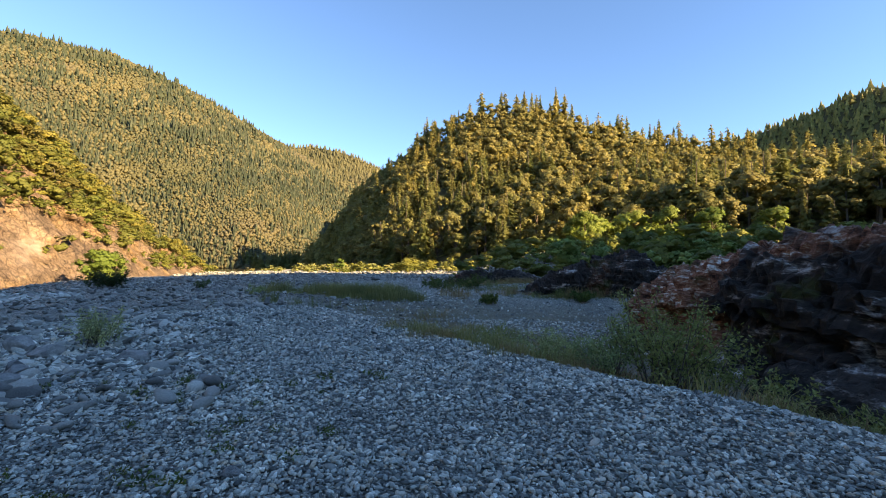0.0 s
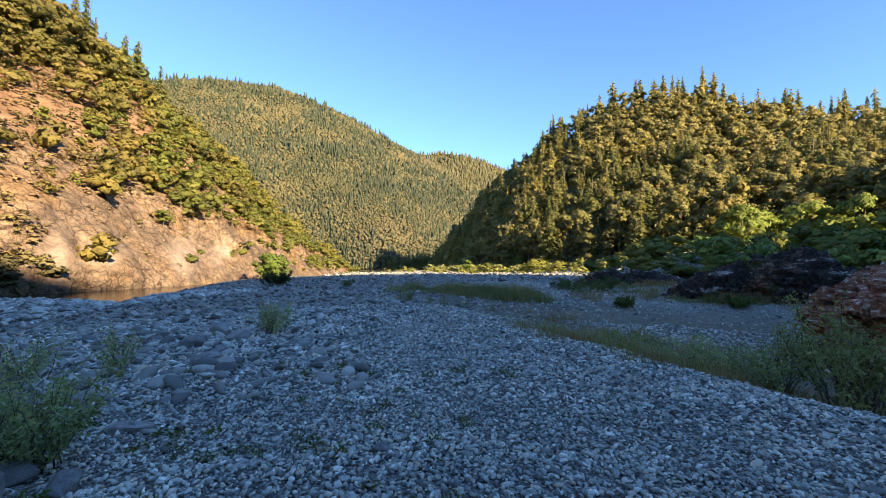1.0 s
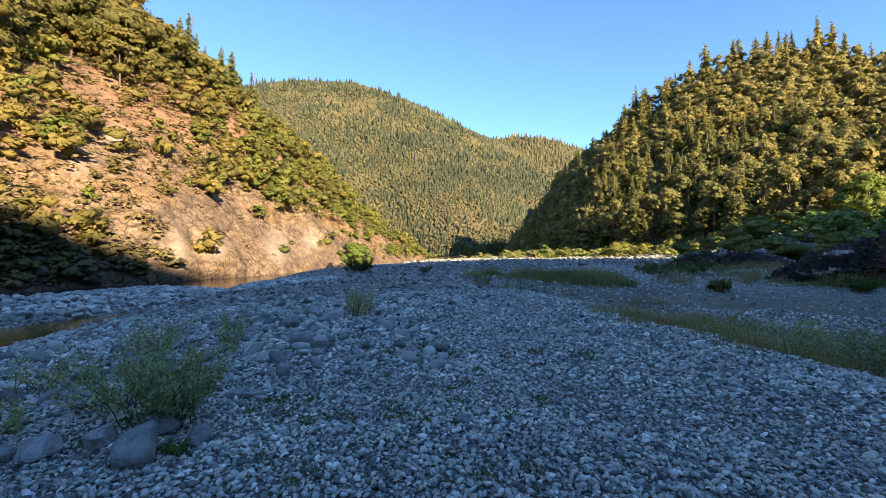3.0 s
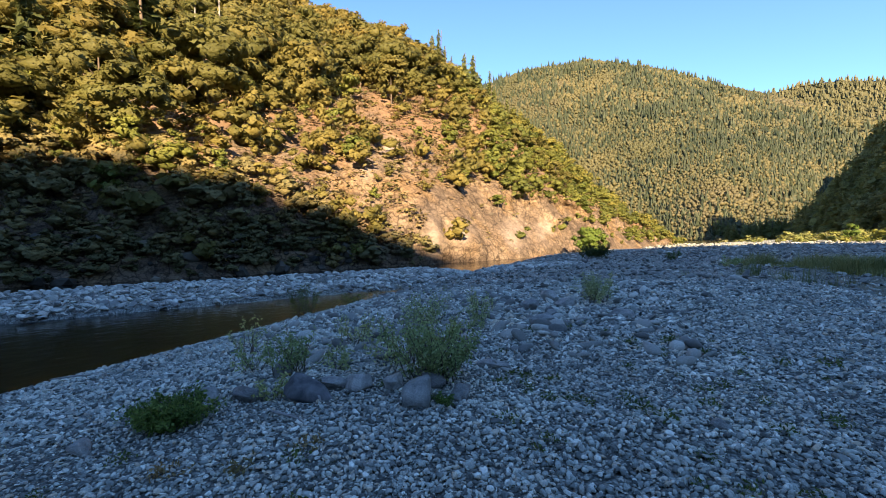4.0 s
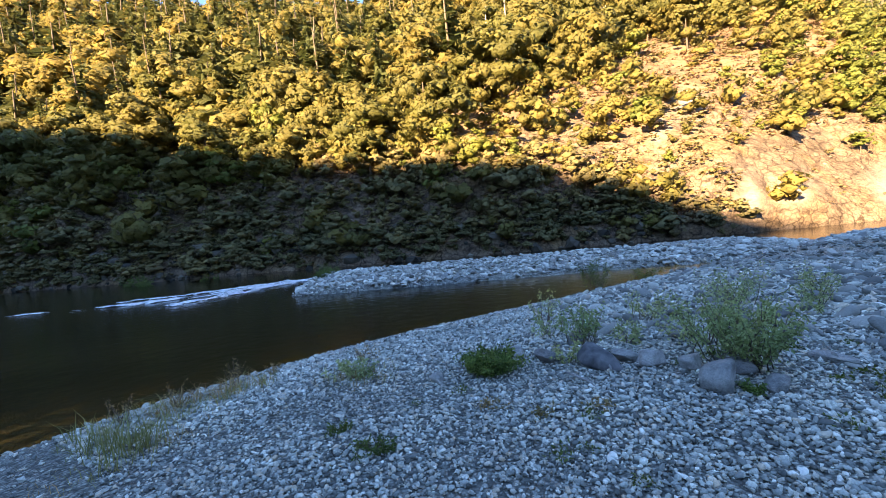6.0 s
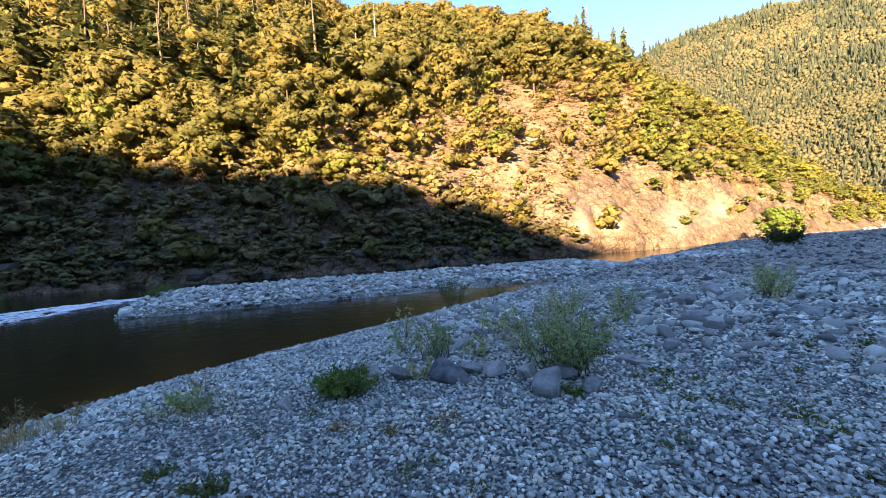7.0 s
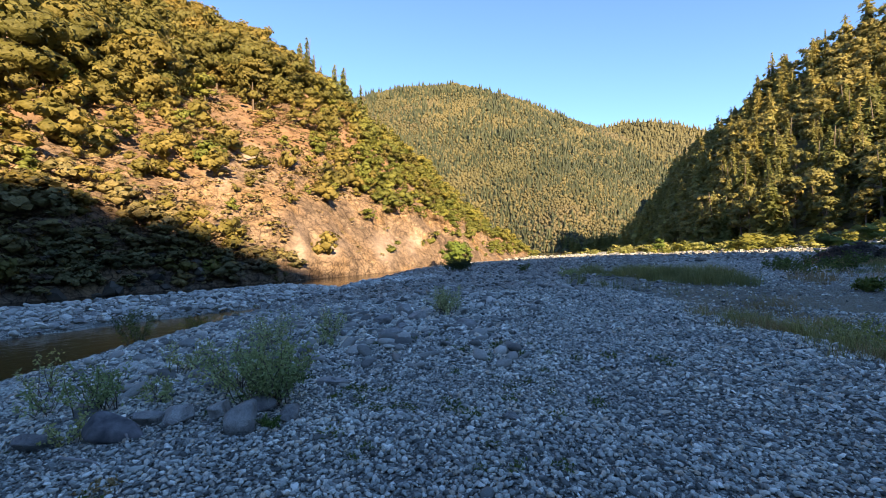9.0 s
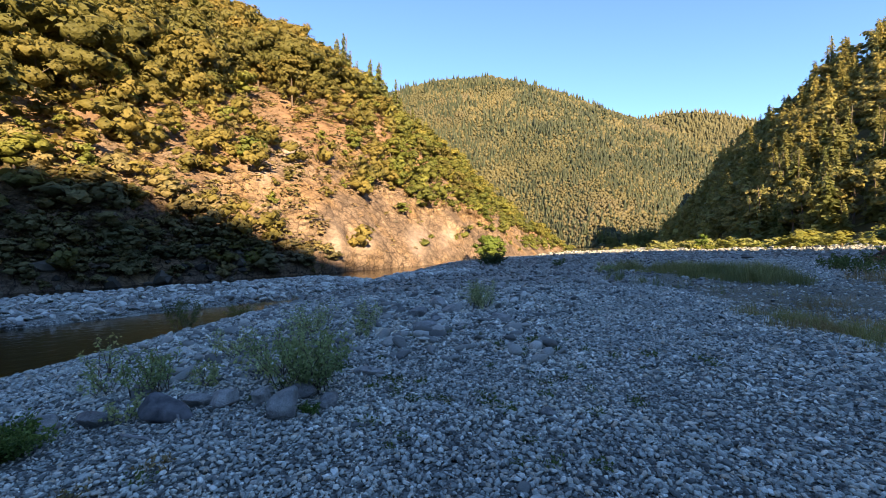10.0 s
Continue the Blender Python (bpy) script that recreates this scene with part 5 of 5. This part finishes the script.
shrub("sedge_clump", -4.75, -0.33, 0.36, 0.74, 90, 5200, 0.042, mat_clump, "dense dark green leafy clump on the gravel", 435, "plant")
shrub("weed_clump", -4.95, -2.05, 0.34, 0.6, 20, 600, 0.05, mat_willow, "grey-green weed with dry stalks on the gravel", 436, "plant")
shrub("moss_clump", -2.9, -1.35, 0.14, 0.4, 24, 520, 0.035, mat_sedge, "low mossy green clump on the gravel", 437, "plant")
shrub("moss_clump", -3.35, -1.8, 0.1, 0.3, 14, 240, 0.035, mat_sedge, "low mossy green tuft on the gravel", 438, "plant")
shrub("moss_clump", -3.42, 1.85, 0.16, 0.3, 20, 420, 0.035, mat_clump, "brown-green tuft beside a boulder", 439, "plant")
for i, (x, y, h, w) in enumerate([(-5.8, -4.2, 0.55, 0.35), (-6.3, -3.8, 0.28, 0.25), (-5.95, -2.2, 0.45, 0.6), (-5.0, -4.5, 0.4, 0.5), (-4.5, -4.9, 0.45, 0.4), (-3.6, -0.4, 0.1, 0.35), (-3.3, 0.05, 0.12, 0.25), (-3.4, 0.55, 0.1, 0.3)]):
    shrub("dry_weed", x, y, h, w, 14, 130, 0.035, mat_straw, "dead straw-coloured weed on the gravel", 445 + i, "plant", "dead weeds on the bar")
# the tall thicket in the swale
for i, (x, y, h, w, st, lv) in enumerate([(3.75, 7.3, 1.85, 1.9, 44, 2600), (4.5, 7.3, 1.5, 1.4, 22, 900), (2.9, 7.7, 1.25, 1.3, 26, 1300), (4.6, 6.0, 0.75, 1.0, 14, 420), (5.3, 5.5, 0.55, 0.8, 10, 260),
                                           (2.2, 9.2, 0.9, 1.3, 22, 1100), (3.0, 9.6, 0.75, 1.1, 16, 700), (1.2, 10.4, 0.7, 1.2, 18, 700), (5.6, 10.8, 1.3, 1.5, 18, 800)]):
    shrub("thicket_shrub", x, y, h, w, st, int(lv * 1.6), 0.064, (mat_herb, mat_herb, mat_willow)[i % 3], "tangled green shrub in the swale below the gravel crest", 450 + i, group="shrubs in the swale")
for i, (x, y, h, w) in enumerate([(0.4, 27, 1.2, 2.2), (2.0, 30, 1.3, 2.4), (-0.8, 31, 0.9, 1.8), (2.2, 20.5, 0.5, 0.9), (7.0, 22, 0.7, 1.4), (10.5, 22, 0.8, 1.6)]):
    shrub("track_shrub", x, y, h, w, 18, 900, 0.13, mat_sedge, "dark green shrub beside the gravel track", 470 + i, group="shrubs by the track")


def blades(name, places, height, leaf, label, seed, lean=0.5):
    """Bent grass blades, each of three faces."""
    q = np.random.default_rng(seed)
    n = len(places)
    b = np.array([[-0.012, 0, 0], [0.012, 0, 0], [0.010, 0.28, 0.6], [-0.010, 0.28, 0.6], [0, 0.9, 0.85]])
    f = np.array([[0, 1, 2], [0, 2, 3], [3, 2, 4]])
    h = height * (0.3 + 0.8 * q.random(n) ** 1.4) * (0.35 + 1.1 * smooth(-0.5, 0.6, vnoise(places[:, 0] / 0.7, places[:, 1] / 0.7, 0, seed)))
    sc = np.stack([h * 0.5 + 0.18, h * lean * q.uniform(0.3, 2.0, n), h], -1)
    v, ff = scatter(b, f, places, sc, rot_z(q.uniform(0, 6.28, n)))
    return tagged(new(name, mesh_data(name, v, ff, leaf, False)), label, "grass", kind="stuff")


def patches(n, centres, q):
    out = []
    for x, y, rx, ry, w in centres:
        k = int(n * w)
        tuft = np.clip(q.normal(0, 0.6, (max(6, k // 26), 2)), -1.3, 1.3) * [rx, ry] + [x, y]
        p = tuft[q.integers(0, len(tuft), k)] + q.normal(0, 0.13, (k, 2)) * q.uniform(0.3, 1.6, (k, 1))
        out.append(p)
    p = np.concatenate(out)
    return np.column_stack([p, ground_z(p[:, 0], p[:, 1]) - 0.01])


SWALE = [(0.6, 10.2, 1.0, 0.9, 2.0), (1.9, 9.0, 1.0, 0.9, 2.2), (-0.6, 12.0, 0.9, 1.0, 1.6), (3.3, 7.6, 1.0, 0.8, 1.6), (4.6, 5.6, 1.0, 0.7, 1.2), (1.0, 13.5, 1.4, 1.8, 1.6), (-0.6, 16.5, 0.9, 1.6, 0.9), (2.6, 11.5, 1.0, 1.4, 1.0)]
blades("swale_grass", patches(650, SWALE, g), 0.3, mat_grass, "olive-green grass and herbs in the swale", 501, 0.7)
blades("swale_straw", patches(1100, SWALE, g), 0.25, mat_straw, "dead straw-brown grass in the swale", 505, 0.8)
BAR = [(-2.6, 22.0, 1.3, 0.9, 1.6), (-4.6, 23.0, 1.6, 1.1, 2.6), (-6.8, 24.6, 1.6, 1.1, 2.4), (-9.2, 27.0, 1.6, 1.2, 1.6), (-5.5, 26.5, 2.4, 1.6, 2.0), (-11.5, 30, 1.6, 1.2, 0.6)]
blades("bar_grass", patches(2200, BAR, g), 0.6, mat_grass, "band of dry olive grass across the gravel bar", 502, 0.6)
blades("track_grass", patches(2000, [(3.6, 29.5, 1.6, 1.2, 1.2), (6.5, 23.3, 2.2, 0.9, 1.2), (2.4, 33.5, 1.4, 1.4, 0.8), (-6, 17.5, 2.6, 1.0, 0.35)], g), 0.55, mat_grass, "grass tufts below the dark ledges", 506, 0.6)
SHORE = [(-4.6, -4.4, 0.9, 0.6, 1.0), (-5.3, -3.9, 0.6, 0.4, 0.4), (-3.6, -4.0, 0.7, 0.5, 0.5), (-4.9, -2.1, 0.4, 0.3, 0.2)]
blades("shore_grass", patches(900, SHORE, g), 0.3, mat_grass, "sparse pale grass near the shore", 503, 0.8)
blades("shore_straw", patches(500, SHORE, g), 0.22, mat_straw, "dead grass near the shore", 507, 0.9)

blades("ledge_straw", patches(1500, [(3.0, 35.5, 1.8, 0.8, 1.2), (6.0, 35.5, 1.8, 0.9, 1.4), (4.6, 25.0, 1.3, 0.9, 1.0), (7.2, 23.6, 1.8, 0.6, 1.0), (10.6, 22.4, 1.4, 0.6, 0.6), (1.2, 24.0, 1.0, 1.6, 0.6)], g), 0.5, mat_straw, "tan dead grass at the foot of the dark ledges", 508, 0.7)
blades("strip_grass", patches(1000, [(-28.5, -10.2, 1.8, 0.7, 2.4), (-26.0, -9.9, 1.2, 0.6, 1.2)], g), 0.6, mat_sedge, "fresh green grass at the end of the cobble strip", 504)
# small weeds between the stones
q = np.random.default_rng(510)
wx = np.concatenate([q.uniform(-5.5, -0.8, 60), q.uniform(-4.5, 0.5, 16)])
wy = np.concatenate([q.uniform(1.6, 6.5, 60), q.uniform(-1.5, 3.0, 16)])
weeds = []
for i in range(4):
    a = np.random.default_rng(520 + i)
    n = 46
    p = a.normal(0, 0.055, (n, 3)) * [1, 1, 0.5]
    p[:, 2] = np.abs(p[:, 2]) + 0.015
    weeds.append(mesh_data("leaves", *scatter(LEAF_V * [1.6, 1, 1], LEAF_F, p, a.uniform(0.025, 0.05, n)[:, None] * np.ones((1, 3)), random_turns(n, a)), mat_sedge, False))
for i, (x, y) in enumerate(zip(wx, wy)):
    w = tagged(new("weed"), "small green weed sprouting between stones", "plant", "weeds on the bar")
    s = q.uniform(0.45, 1.1)
    w.matrix_basis = Matrix.Translation((x, y, float(ground_z(x, y)) + 0.01)) @ Matrix.Rotation(q.uniform(0, 6), 4, 'Z') @ Matrix.Diagonal((s, s, s, 1))
    part("foliage", weeds[i % 4], w)


# ---- boulders and driftwood ----
def stone_arrays(seed, sub, flat=0.62, cuts=7, depth=0.36):
    """A river stone: a lumpy ball worn flat on several sides."""
    q = np.random.default_rng(seed)
    v, f = ball(sub, 0.5)
    d = 1 + 0.30 * vnoise(v[:, 0] * 2.1 + 9, v[:, 1] * 2.1, v[:, 2] * 2.1, seed) + 0.08 * vnoise(v[:, 0] * 5, v[:, 1] * 5, v[:, 2] * 5, seed + 1)
    v = v * d[:, None]
    for _ in range(cuts):
        nrm = q.normal(size=3)
        nrm /= np.linalg.norm(nrm)
        over = np.maximum(v @ nrm - q.uniform(depth - 0.08, depth + 0.06), 0)
        v = v - over[:, None] * nrm * 0.9
    return v * [1.1, 0.85, flat], f


mat_boulder = boulder_material( [(0.0, (0.16, 0.16, 0.158)), (0.5, (0.25, 0.252, 0.245)), (1.0, (0.37, 0.365, 0.35))])
for i, (x, y, sx, sy, sz, a) in enumerate([(-3.64, 1.69, 0.42, 0.42, 0.46, 20), (-4.0, 2.1, 0.36, 0.3, 0.3, 70), (-4.42, 1.4, 0.4, 0.34, 0.34, 10), (-4.2, 1.72, 0.34, 0.3, 0.28, 120), (-4.72, 1.2, 0.34, 0.3, 0.28, 40),
                                            (-3.45, 2.1, 0.3, 0.26, 0.26, 80), (-5.1, 0.4, 0.5, 0.36, 0.26, 15), (-5.4, 0.0, 0.44, 0.36, 0.26, 60), (-4.2, 3.2, 0.38, 0.28, 0.2, 30), (-5.33, 7.55, 0.62, 0.48, 0.34, 15), (-6.27, 6.45, 0.5, 0.36, 0.3, 120), (-1.57, 3.31, 0.17, 0.13, 0.12, 30),
                                            (-6.9, 7.7, 0.7, 0.5, 0.45, 40), (-7.4, 7.0, 0.55, 0.45, 0.4, 70), (-7.9, 8.2, 0.6, 0.45, 0.45, 0), (-6.4, 6.6, 0.5, 0.4, 0.35, 95), (-4.6, -1.0, 0.3, 0.24, 0.22, 20), (-5.7, 5.6, 0.5, 0.36, 0.34, 60)]):
    v, f = stone_arrays(600 + i, 4, 0.85, 9, 0.32)
    ob = tagged(new("boulder", mesh_data("boulder", v, f, mat_boulder)), "smooth grey river boulder half sunk in gravel", "boulder", "boulders on the bar")
    ob.matrix_basis = Matrix.Translation((x, y, float(ground_z(x, y)) + sz * 0.18)) @ Matrix.Rotation(radians(a), 4, 'Z') @ Matrix.Diagonal((sx, sy, sz, 1))

v, f = stone_arrays(650, 4, 0.9, 14, 0.24)
v = v + 0.05 * vnoise(v[:, 0] * 3 + v[:, 2] * 5, v[:, 1] * 9, v[:, 2] * 3, 652)[:, None] * v
stump = tagged(new("driftwood_stump", mesh_data("driftwood_stump", v, f, bark_material("wet_driftwood", (0.05, 0.052, 0.056), (0.2, 0.2, 0.205)))), "dark weathered driftwood stump lying on gravel", "stump")
stump.matrix_basis = Matrix.Translation((-4.5, 0.9, float(ground_z(-4.5, 0.9)) + 0.12)) @ Euler((0.35, 0.5, 0.9)).to_matrix().to_4x4() @ Matrix.Diagonal((0.75, 0.5, 0.5, 1))
for x, y, L, a in ((-4.1, 0.55, 0.5, 15), (-9.0, -1.6, 0.6, 70), (-4.4, 0.95, 0.35, -20)):
    s = np.linspace(-L / 2, L / 2, 7)
    pts = np.stack([s, 0.03 * np.sin(s * 9), 0.02 + 0.01 * np.cos(s * 7)], -1)
    tv, tf = tube(pts[:, [2, 1, 0]], np.array([0.006, 0.014, 0.016, 0.015, 0.014, 0.011, 0.005]), 6)
    st = tagged(new("driftwood_stick", mesh_data("driftwood_stick", tv[:, [2, 1, 0]], tf[:, ::-1], mat_deadwood)), "bleached driftwood stick on the gravel", "stick")
    st.matrix_basis = Matrix.Translation((x, y, float(ground_z(x, y)) + 0.03)) @ Matrix.Rotation(radians(a), 4, 'Z')

# ---- white water at the head of the rapid ----
def strand(path, width, seed, nu=170, nv=26):
    """A ribbon of broken water along a line of points."""
    mid = resample([(*p, 0) for p in path], nu)
    along = np.gradient(mid[:, :2], axis=0)
    along /= np.linalg.norm(along, axis=1, keepdims=True)
    side = np.stack([-along[:, 1], along[:, 0]], -1)
    w = np.linspace(-0.5, 0.5, nv)
    wide = width * (0.5 + 0.5 * np.sin(np.linspace(0.25, 2.9, nu)))
    xy = mid[:, None, :2] + side[:, None] * (w[None] * wide[:, None])[..., None]
    run = np.linspace(0, nu / 9, nu)[:, None] + 0 * w[None]
    lump = fbm(run * 0.5, w[None] * 7 + 0 * run, 0, 4, seed)
    ridge = 1 - (2 * np.abs(w[None])) ** 2
    z = WATER + 0.012 + 0.1 * np.maximum(lump + 0.3, 0) * ridge
    f = grid_faces(nu, nv)
    keep = (lump + 0.75 * ridge).ravel()[f].mean(1) > 0.68
    return np.concatenate([xy, z[..., None]], -1).reshape(-1, 3), f[keep]


v, f = join([strand([(-21.5, -27), (-22.2, -21.3), (-22.5, -19.3), (-23.7, -18.4), (-24.9, -17.0), (-26.2, -15.1), (-28.0, -14.2), (-29.8, -12.4), (-31.5, -10.5)], 2.4, 701),
             strand([(-20.6, -16.0), (-22.6, -14.8), (-25.0, -14.6), (-27.5, -13.6), (-29.5, -11.8)], 1.6, 705), strand([(-24.5, -22), (-25.6, -18.5), (-27.5, -16.0), (-30.5, -13.5)], 0.9, 709)])
tagged(new("rapids", mesh_data("rapids", v, f, mat_foam)), "white broken water of a short rapid", "rapids", kind="structure")

# ---- stones of the bar ----
pebbles = [stone_arrays(800 + i, 1, 0.52) for i in range(6)]


def pebble(seed):
    """A worn pebble: three uneven rings of six under a low top, open where it beds in the gravel."""
    q = np.random.default_rng(seed)
    a = np.arange(6) * np.pi / 3
    rings_ = []
    for z, r in ((-0.28, 0.38), (0.02, 0.52), (0.28, 0.36)):
        rr = r * q.uniform(0.68, 1.22, 6)
        rings_.append(np.stack([np.cos(a + z) * rr, np.sin(a + z) * rr * 0.8, np.full(6, z) + q.normal(0, 0.06, 6)], -1))
    v = np.concatenate(rings_ + [[[q.normal(0, 0.08), q.normal(0, 0.08), 0.4]]])
    f = [(r * 6 + i, r * 6 + (i + 1) % 6, r * 6 + 6 + (i + 1) % 6) for r in (0, 1) for i in range(6)]
    f += [(r * 6 + i, r * 6 + 6 + (i + 1) % 6, r * 6 + 6 + i) for r in (0, 1) for i in range(6)]
    f += [(18, 12 + i, 12 + (i + 1) % 6) for i in range(6)]
    return v * [1.15, 1.0, 0.72], np.array(f)


worn = [pebble(880 + i) for i in range(8)]


def chip(seed):
    """A small stone of eight faces."""
    q = np.random.default_rng(seed)
    v = np.array([[1, 0, 0], [-1, 0, 0], [0, 1, 0], [0, -1, 0], [0, 0, 1], [0, 0, -1.0]]) * 0.55 * q.uniform(0.75, 1.25, (6, 1)) + q.normal(0, 0.08, (6, 3))
    f = np.array([[0, 2, 4], [2, 1, 4], [1, 3, 4], [3, 0, 4], [2, 0, 5], [1, 2, 5], [3, 1, 5], [0, 3, 5]])
    return v * [1.1, 0.9, 0.8], f


chips = [chip(840 + i) for i in range(8)]
cobbles = [stone_arrays(820 + i, 2, 0.58) for i in range(5)]


def lay(name, shapes, x, y, size, mat, label, seed, sink=0.12, tilt=0.35):
    q = np.random.default_rng(seed)
    n = len(x)
    sc = size[:, None] * np.stack([q.uniform(0.8, 1.35, n), q.uniform(0.75, 1.15, n), q.uniform(0.6, 1.1, n)], -1)
    pos = np.column_stack([x, y, ground_z(x, y) + sc[:, 2] * (0.25 - sink)])
    tx, ty = q.normal(0, tilt, n), q.normal(0, tilt, n)
    o, l = np.zeros(n), np.ones(n)
    m1 = np.stack([np.stack([l, o, o], -1), np.stack([o, np.cos(tx), -np.sin(tx)], -1), np.stack([o, np.sin(tx), np.cos(tx)], -1)], -2)
    m2 = np.stack([np.stack([np.cos(ty), o, np.sin(ty)], -1), np.stack([o, l, o], -1), np.stack([-np.sin(ty), o, np.cos(ty)], -1)], -2)
    turn = rot_z(q.uniform(0, 6.28, n)) @ m1 @ m2
    k = q.integers(0, len(shapes), n)
    v, f = join([scatter(*shapes[i], pos[k == i], sc[k == i], turn[k == i]) for i in range(len(shapes)) if (k == i).any()])
    ob = new(name, mesh_data(name, v, f, mat, shapes is cobbles or shapes is worn))
    ob.parent = ground
    return tagged(ob, label, kind="stuff")


def sector(n, r0, r1, a0, a1, q):
    r = np.sqrt(q.uniform(r0 ** 2, r1 ** 2, n))
    a = np.radians(q.uniform(a0, a1, n))
    return -np.sin(a) * r, np.cos(a) * r


def dry(x, y):
    return ground_z(x, y) > WATER + 0.03


def coarse(x, y):
    """How coarse the bar's stones are: 0 fine gravel, 1 cobbles."""
    az = np.degrees(np.arctan2(-x, y))
    return np.clip(smooth(22, 36, az + 6 * vnoise(x / 3, y / 3, seed=31)) * smooth(4.6, 7.2, np.hypot(x, y)) * smooth(84, 70, az), 0, 1)


def finer(x, y):
    """Stones grow smaller towards the pool."""
    return 0.95 - 0.17 * smooth(70, 95, np.degrees(np.arctan2(-x, y)))


q = np.random.default_rng(900)
x, y = sector(13000, 1.6, 4.0, -56, 142, q)
lay("near_gravel", worn, x, y, (0.024 + 0.042 * q.random(len(x)) ** 2.4) * finer(x, y), mat_gravel, "rounded grey and white river gravel", 900, -0.08, 0.35)
x, y = sector(32000, 1.6, 5.2, -56, 142, q)
ok = dry(x, y) & (q.random(len(x)) < np.where(np.hypot(x, y) < 3.7, 0.8, 1))
x, y = x[ok], y[ok]
s = (0.017 + 0.045 * q.random(len(x)) ** 2.0) * finer(x, y)
big = s > 0.03
lay("fine_gravel", worn, x[big], y[big], s[big], mat_gravel, "fist-sized and smaller grey river gravel", 901, -0.05, 0.45)
lay("grit", chips, x[~big], y[~big], 1.15 * s[~big], mat_gravel, "small grey grit between the stones", 910, -0.05, 0.45)
x, y = sector(30000, 5.2, 7.8, -56, 142, q)
ok = dry(x, y)
x, y = x[ok], y[ok]
lay("small_gravel", chips, x, y, 0.032 + 0.048 * q.random(len(x)) ** 2.2, mat_gravel, "small grey and white gravel", 908, 0.0, 0.4)
x, y = sector(52000, 7.6, 17, -52, 138, q)
ok = dry(x, y) & ((x * 0.818 + y * 0.575 < 6.6) | (y > 11))
x, y = x[ok], y[ok]
s = (0.048 + 0.055 * q.random(len(x)) ** 2.4) * (1 + 0.5 * coarse(x, y))
lay("bar_gravel", chips, x, y, s, mat_gravel, "grey river gravel spread over the bar", 902, 0.0, 0.4)
x, y = sector(3500, 0.02, 1.6, -180, 180, q)
x2, y2 = sector(6000, 1.6, 9, 142, 304, q)
lay("trodden_gravel", chips, np.append(x, x2), np.append(y, y2), 0.03 + 0.05 * q.random(9500) ** 2.2, mat_gravel, "grey gravel underfoot", 909, 0.0, 0.4)
x, y = sector(2900, 4.6, 18, 20, 90, q)
ok = dry(x, y) & (q.random(len(x)) < coarse(x, y))
x, y = x[ok], y[ok]
lay("bar_cobbles", cobbles, x, y, 0.08 + 0.27 * q.random(len(x)) ** 2.6, mat_dark, "rounded grey cobbles on the bar", 903, 0.06)
x, y = sector(7000, 17, 60, 12, 75, q)
ok = dry(x, y)
x, y = x[ok], y[ok]
lay("far_cobbles", pebbles, x, y, 0.12 + 0.26 * q.random(len(x)) ** 2, mat_dark, "weathered cobbles towards the river", 904, 0.02)
x, y = sector(9000, 16.5, 45, -25, 14, q)
ok = ((x < 3 + 0.1 * y) | (y > 14)) & ((x < 1.2) | (y > 30) | (q.random(len(x)) < 0.45))
x, y = x[ok], y[ok]
lay("track_gravel", chips, x, y, 0.06 + 0.09 * q.random(len(x)) ** 2, mat_gravel, "pale gravel along the track", 905, 0.02)
x, y = sector(4200, 45, 104, -14, 32, q)
ok = dry(x, y)
x, y = x[ok], y[ok]
lay("distant_cobbles", chips, x, y, 0.15 + 0.45 * q.random(len(x)) ** 2.5, mat_dark, "weathered cobbles at the far end of the bar", 911, 0.0)
x, y = q.uniform(-31.5, -19.5, 6500), q.uniform(-11.5, 24, 6500)
ok = ground_z(x, y) > WATER + 0.05
x, y = x[ok], y[ok]
lay("strip_cobbles", pebbles, x, y, 0.16 + 0.36 * q.random(len(x)) ** 2.5, mat_pale, "pale cobbles heaped between pool and river", 906, 0.05)
# stones along the pool's edge
t = q.uniform(-9, 10, 700)
off = q.normal(0.6, 0.35, 700)
off = off + 0.03 * np.clip(-t - 1.5, 0, 9) ** 2
x, y = -12.0 - 0.576 * t + 0.817 * off, -0.4 + 0.817 * t + 0.576 * off
lay("edge_cobbles", cobbles, x, y, 0.045 + 0.1 * q.random(700) ** 3, mat_gravel, "pale stones along the waterline", 907, 0.0)

# single stones, the ones that lie nearest
singles = [mesh_data("stone", *stone_arrays(850 + i, 2, 0.55), mat_stone) for i in range(8)]
x, y = sector(300, 2.0, 5.2, -46, 130, q)
for i in range(300):
    s = 0.045 + 0.07 * q.random() ** 3
    ob = new("stone", singles[i % 8])
    ob.parent = ground
    ob.matrix_basis = (Matrix.Translation((x[i], y[i], float(ground_z(x[i], y[i])) + 0.12 * s)) @ Euler((q.normal(0, 0.2), q.normal(0, 0.2), q.uniform(0, 6.28))).to_matrix().to_4x4()
                       @ Matrix.Diagonal((s * q.uniform(0.9, 1.4), s, s * q.uniform(0.7, 1.1), 1)))
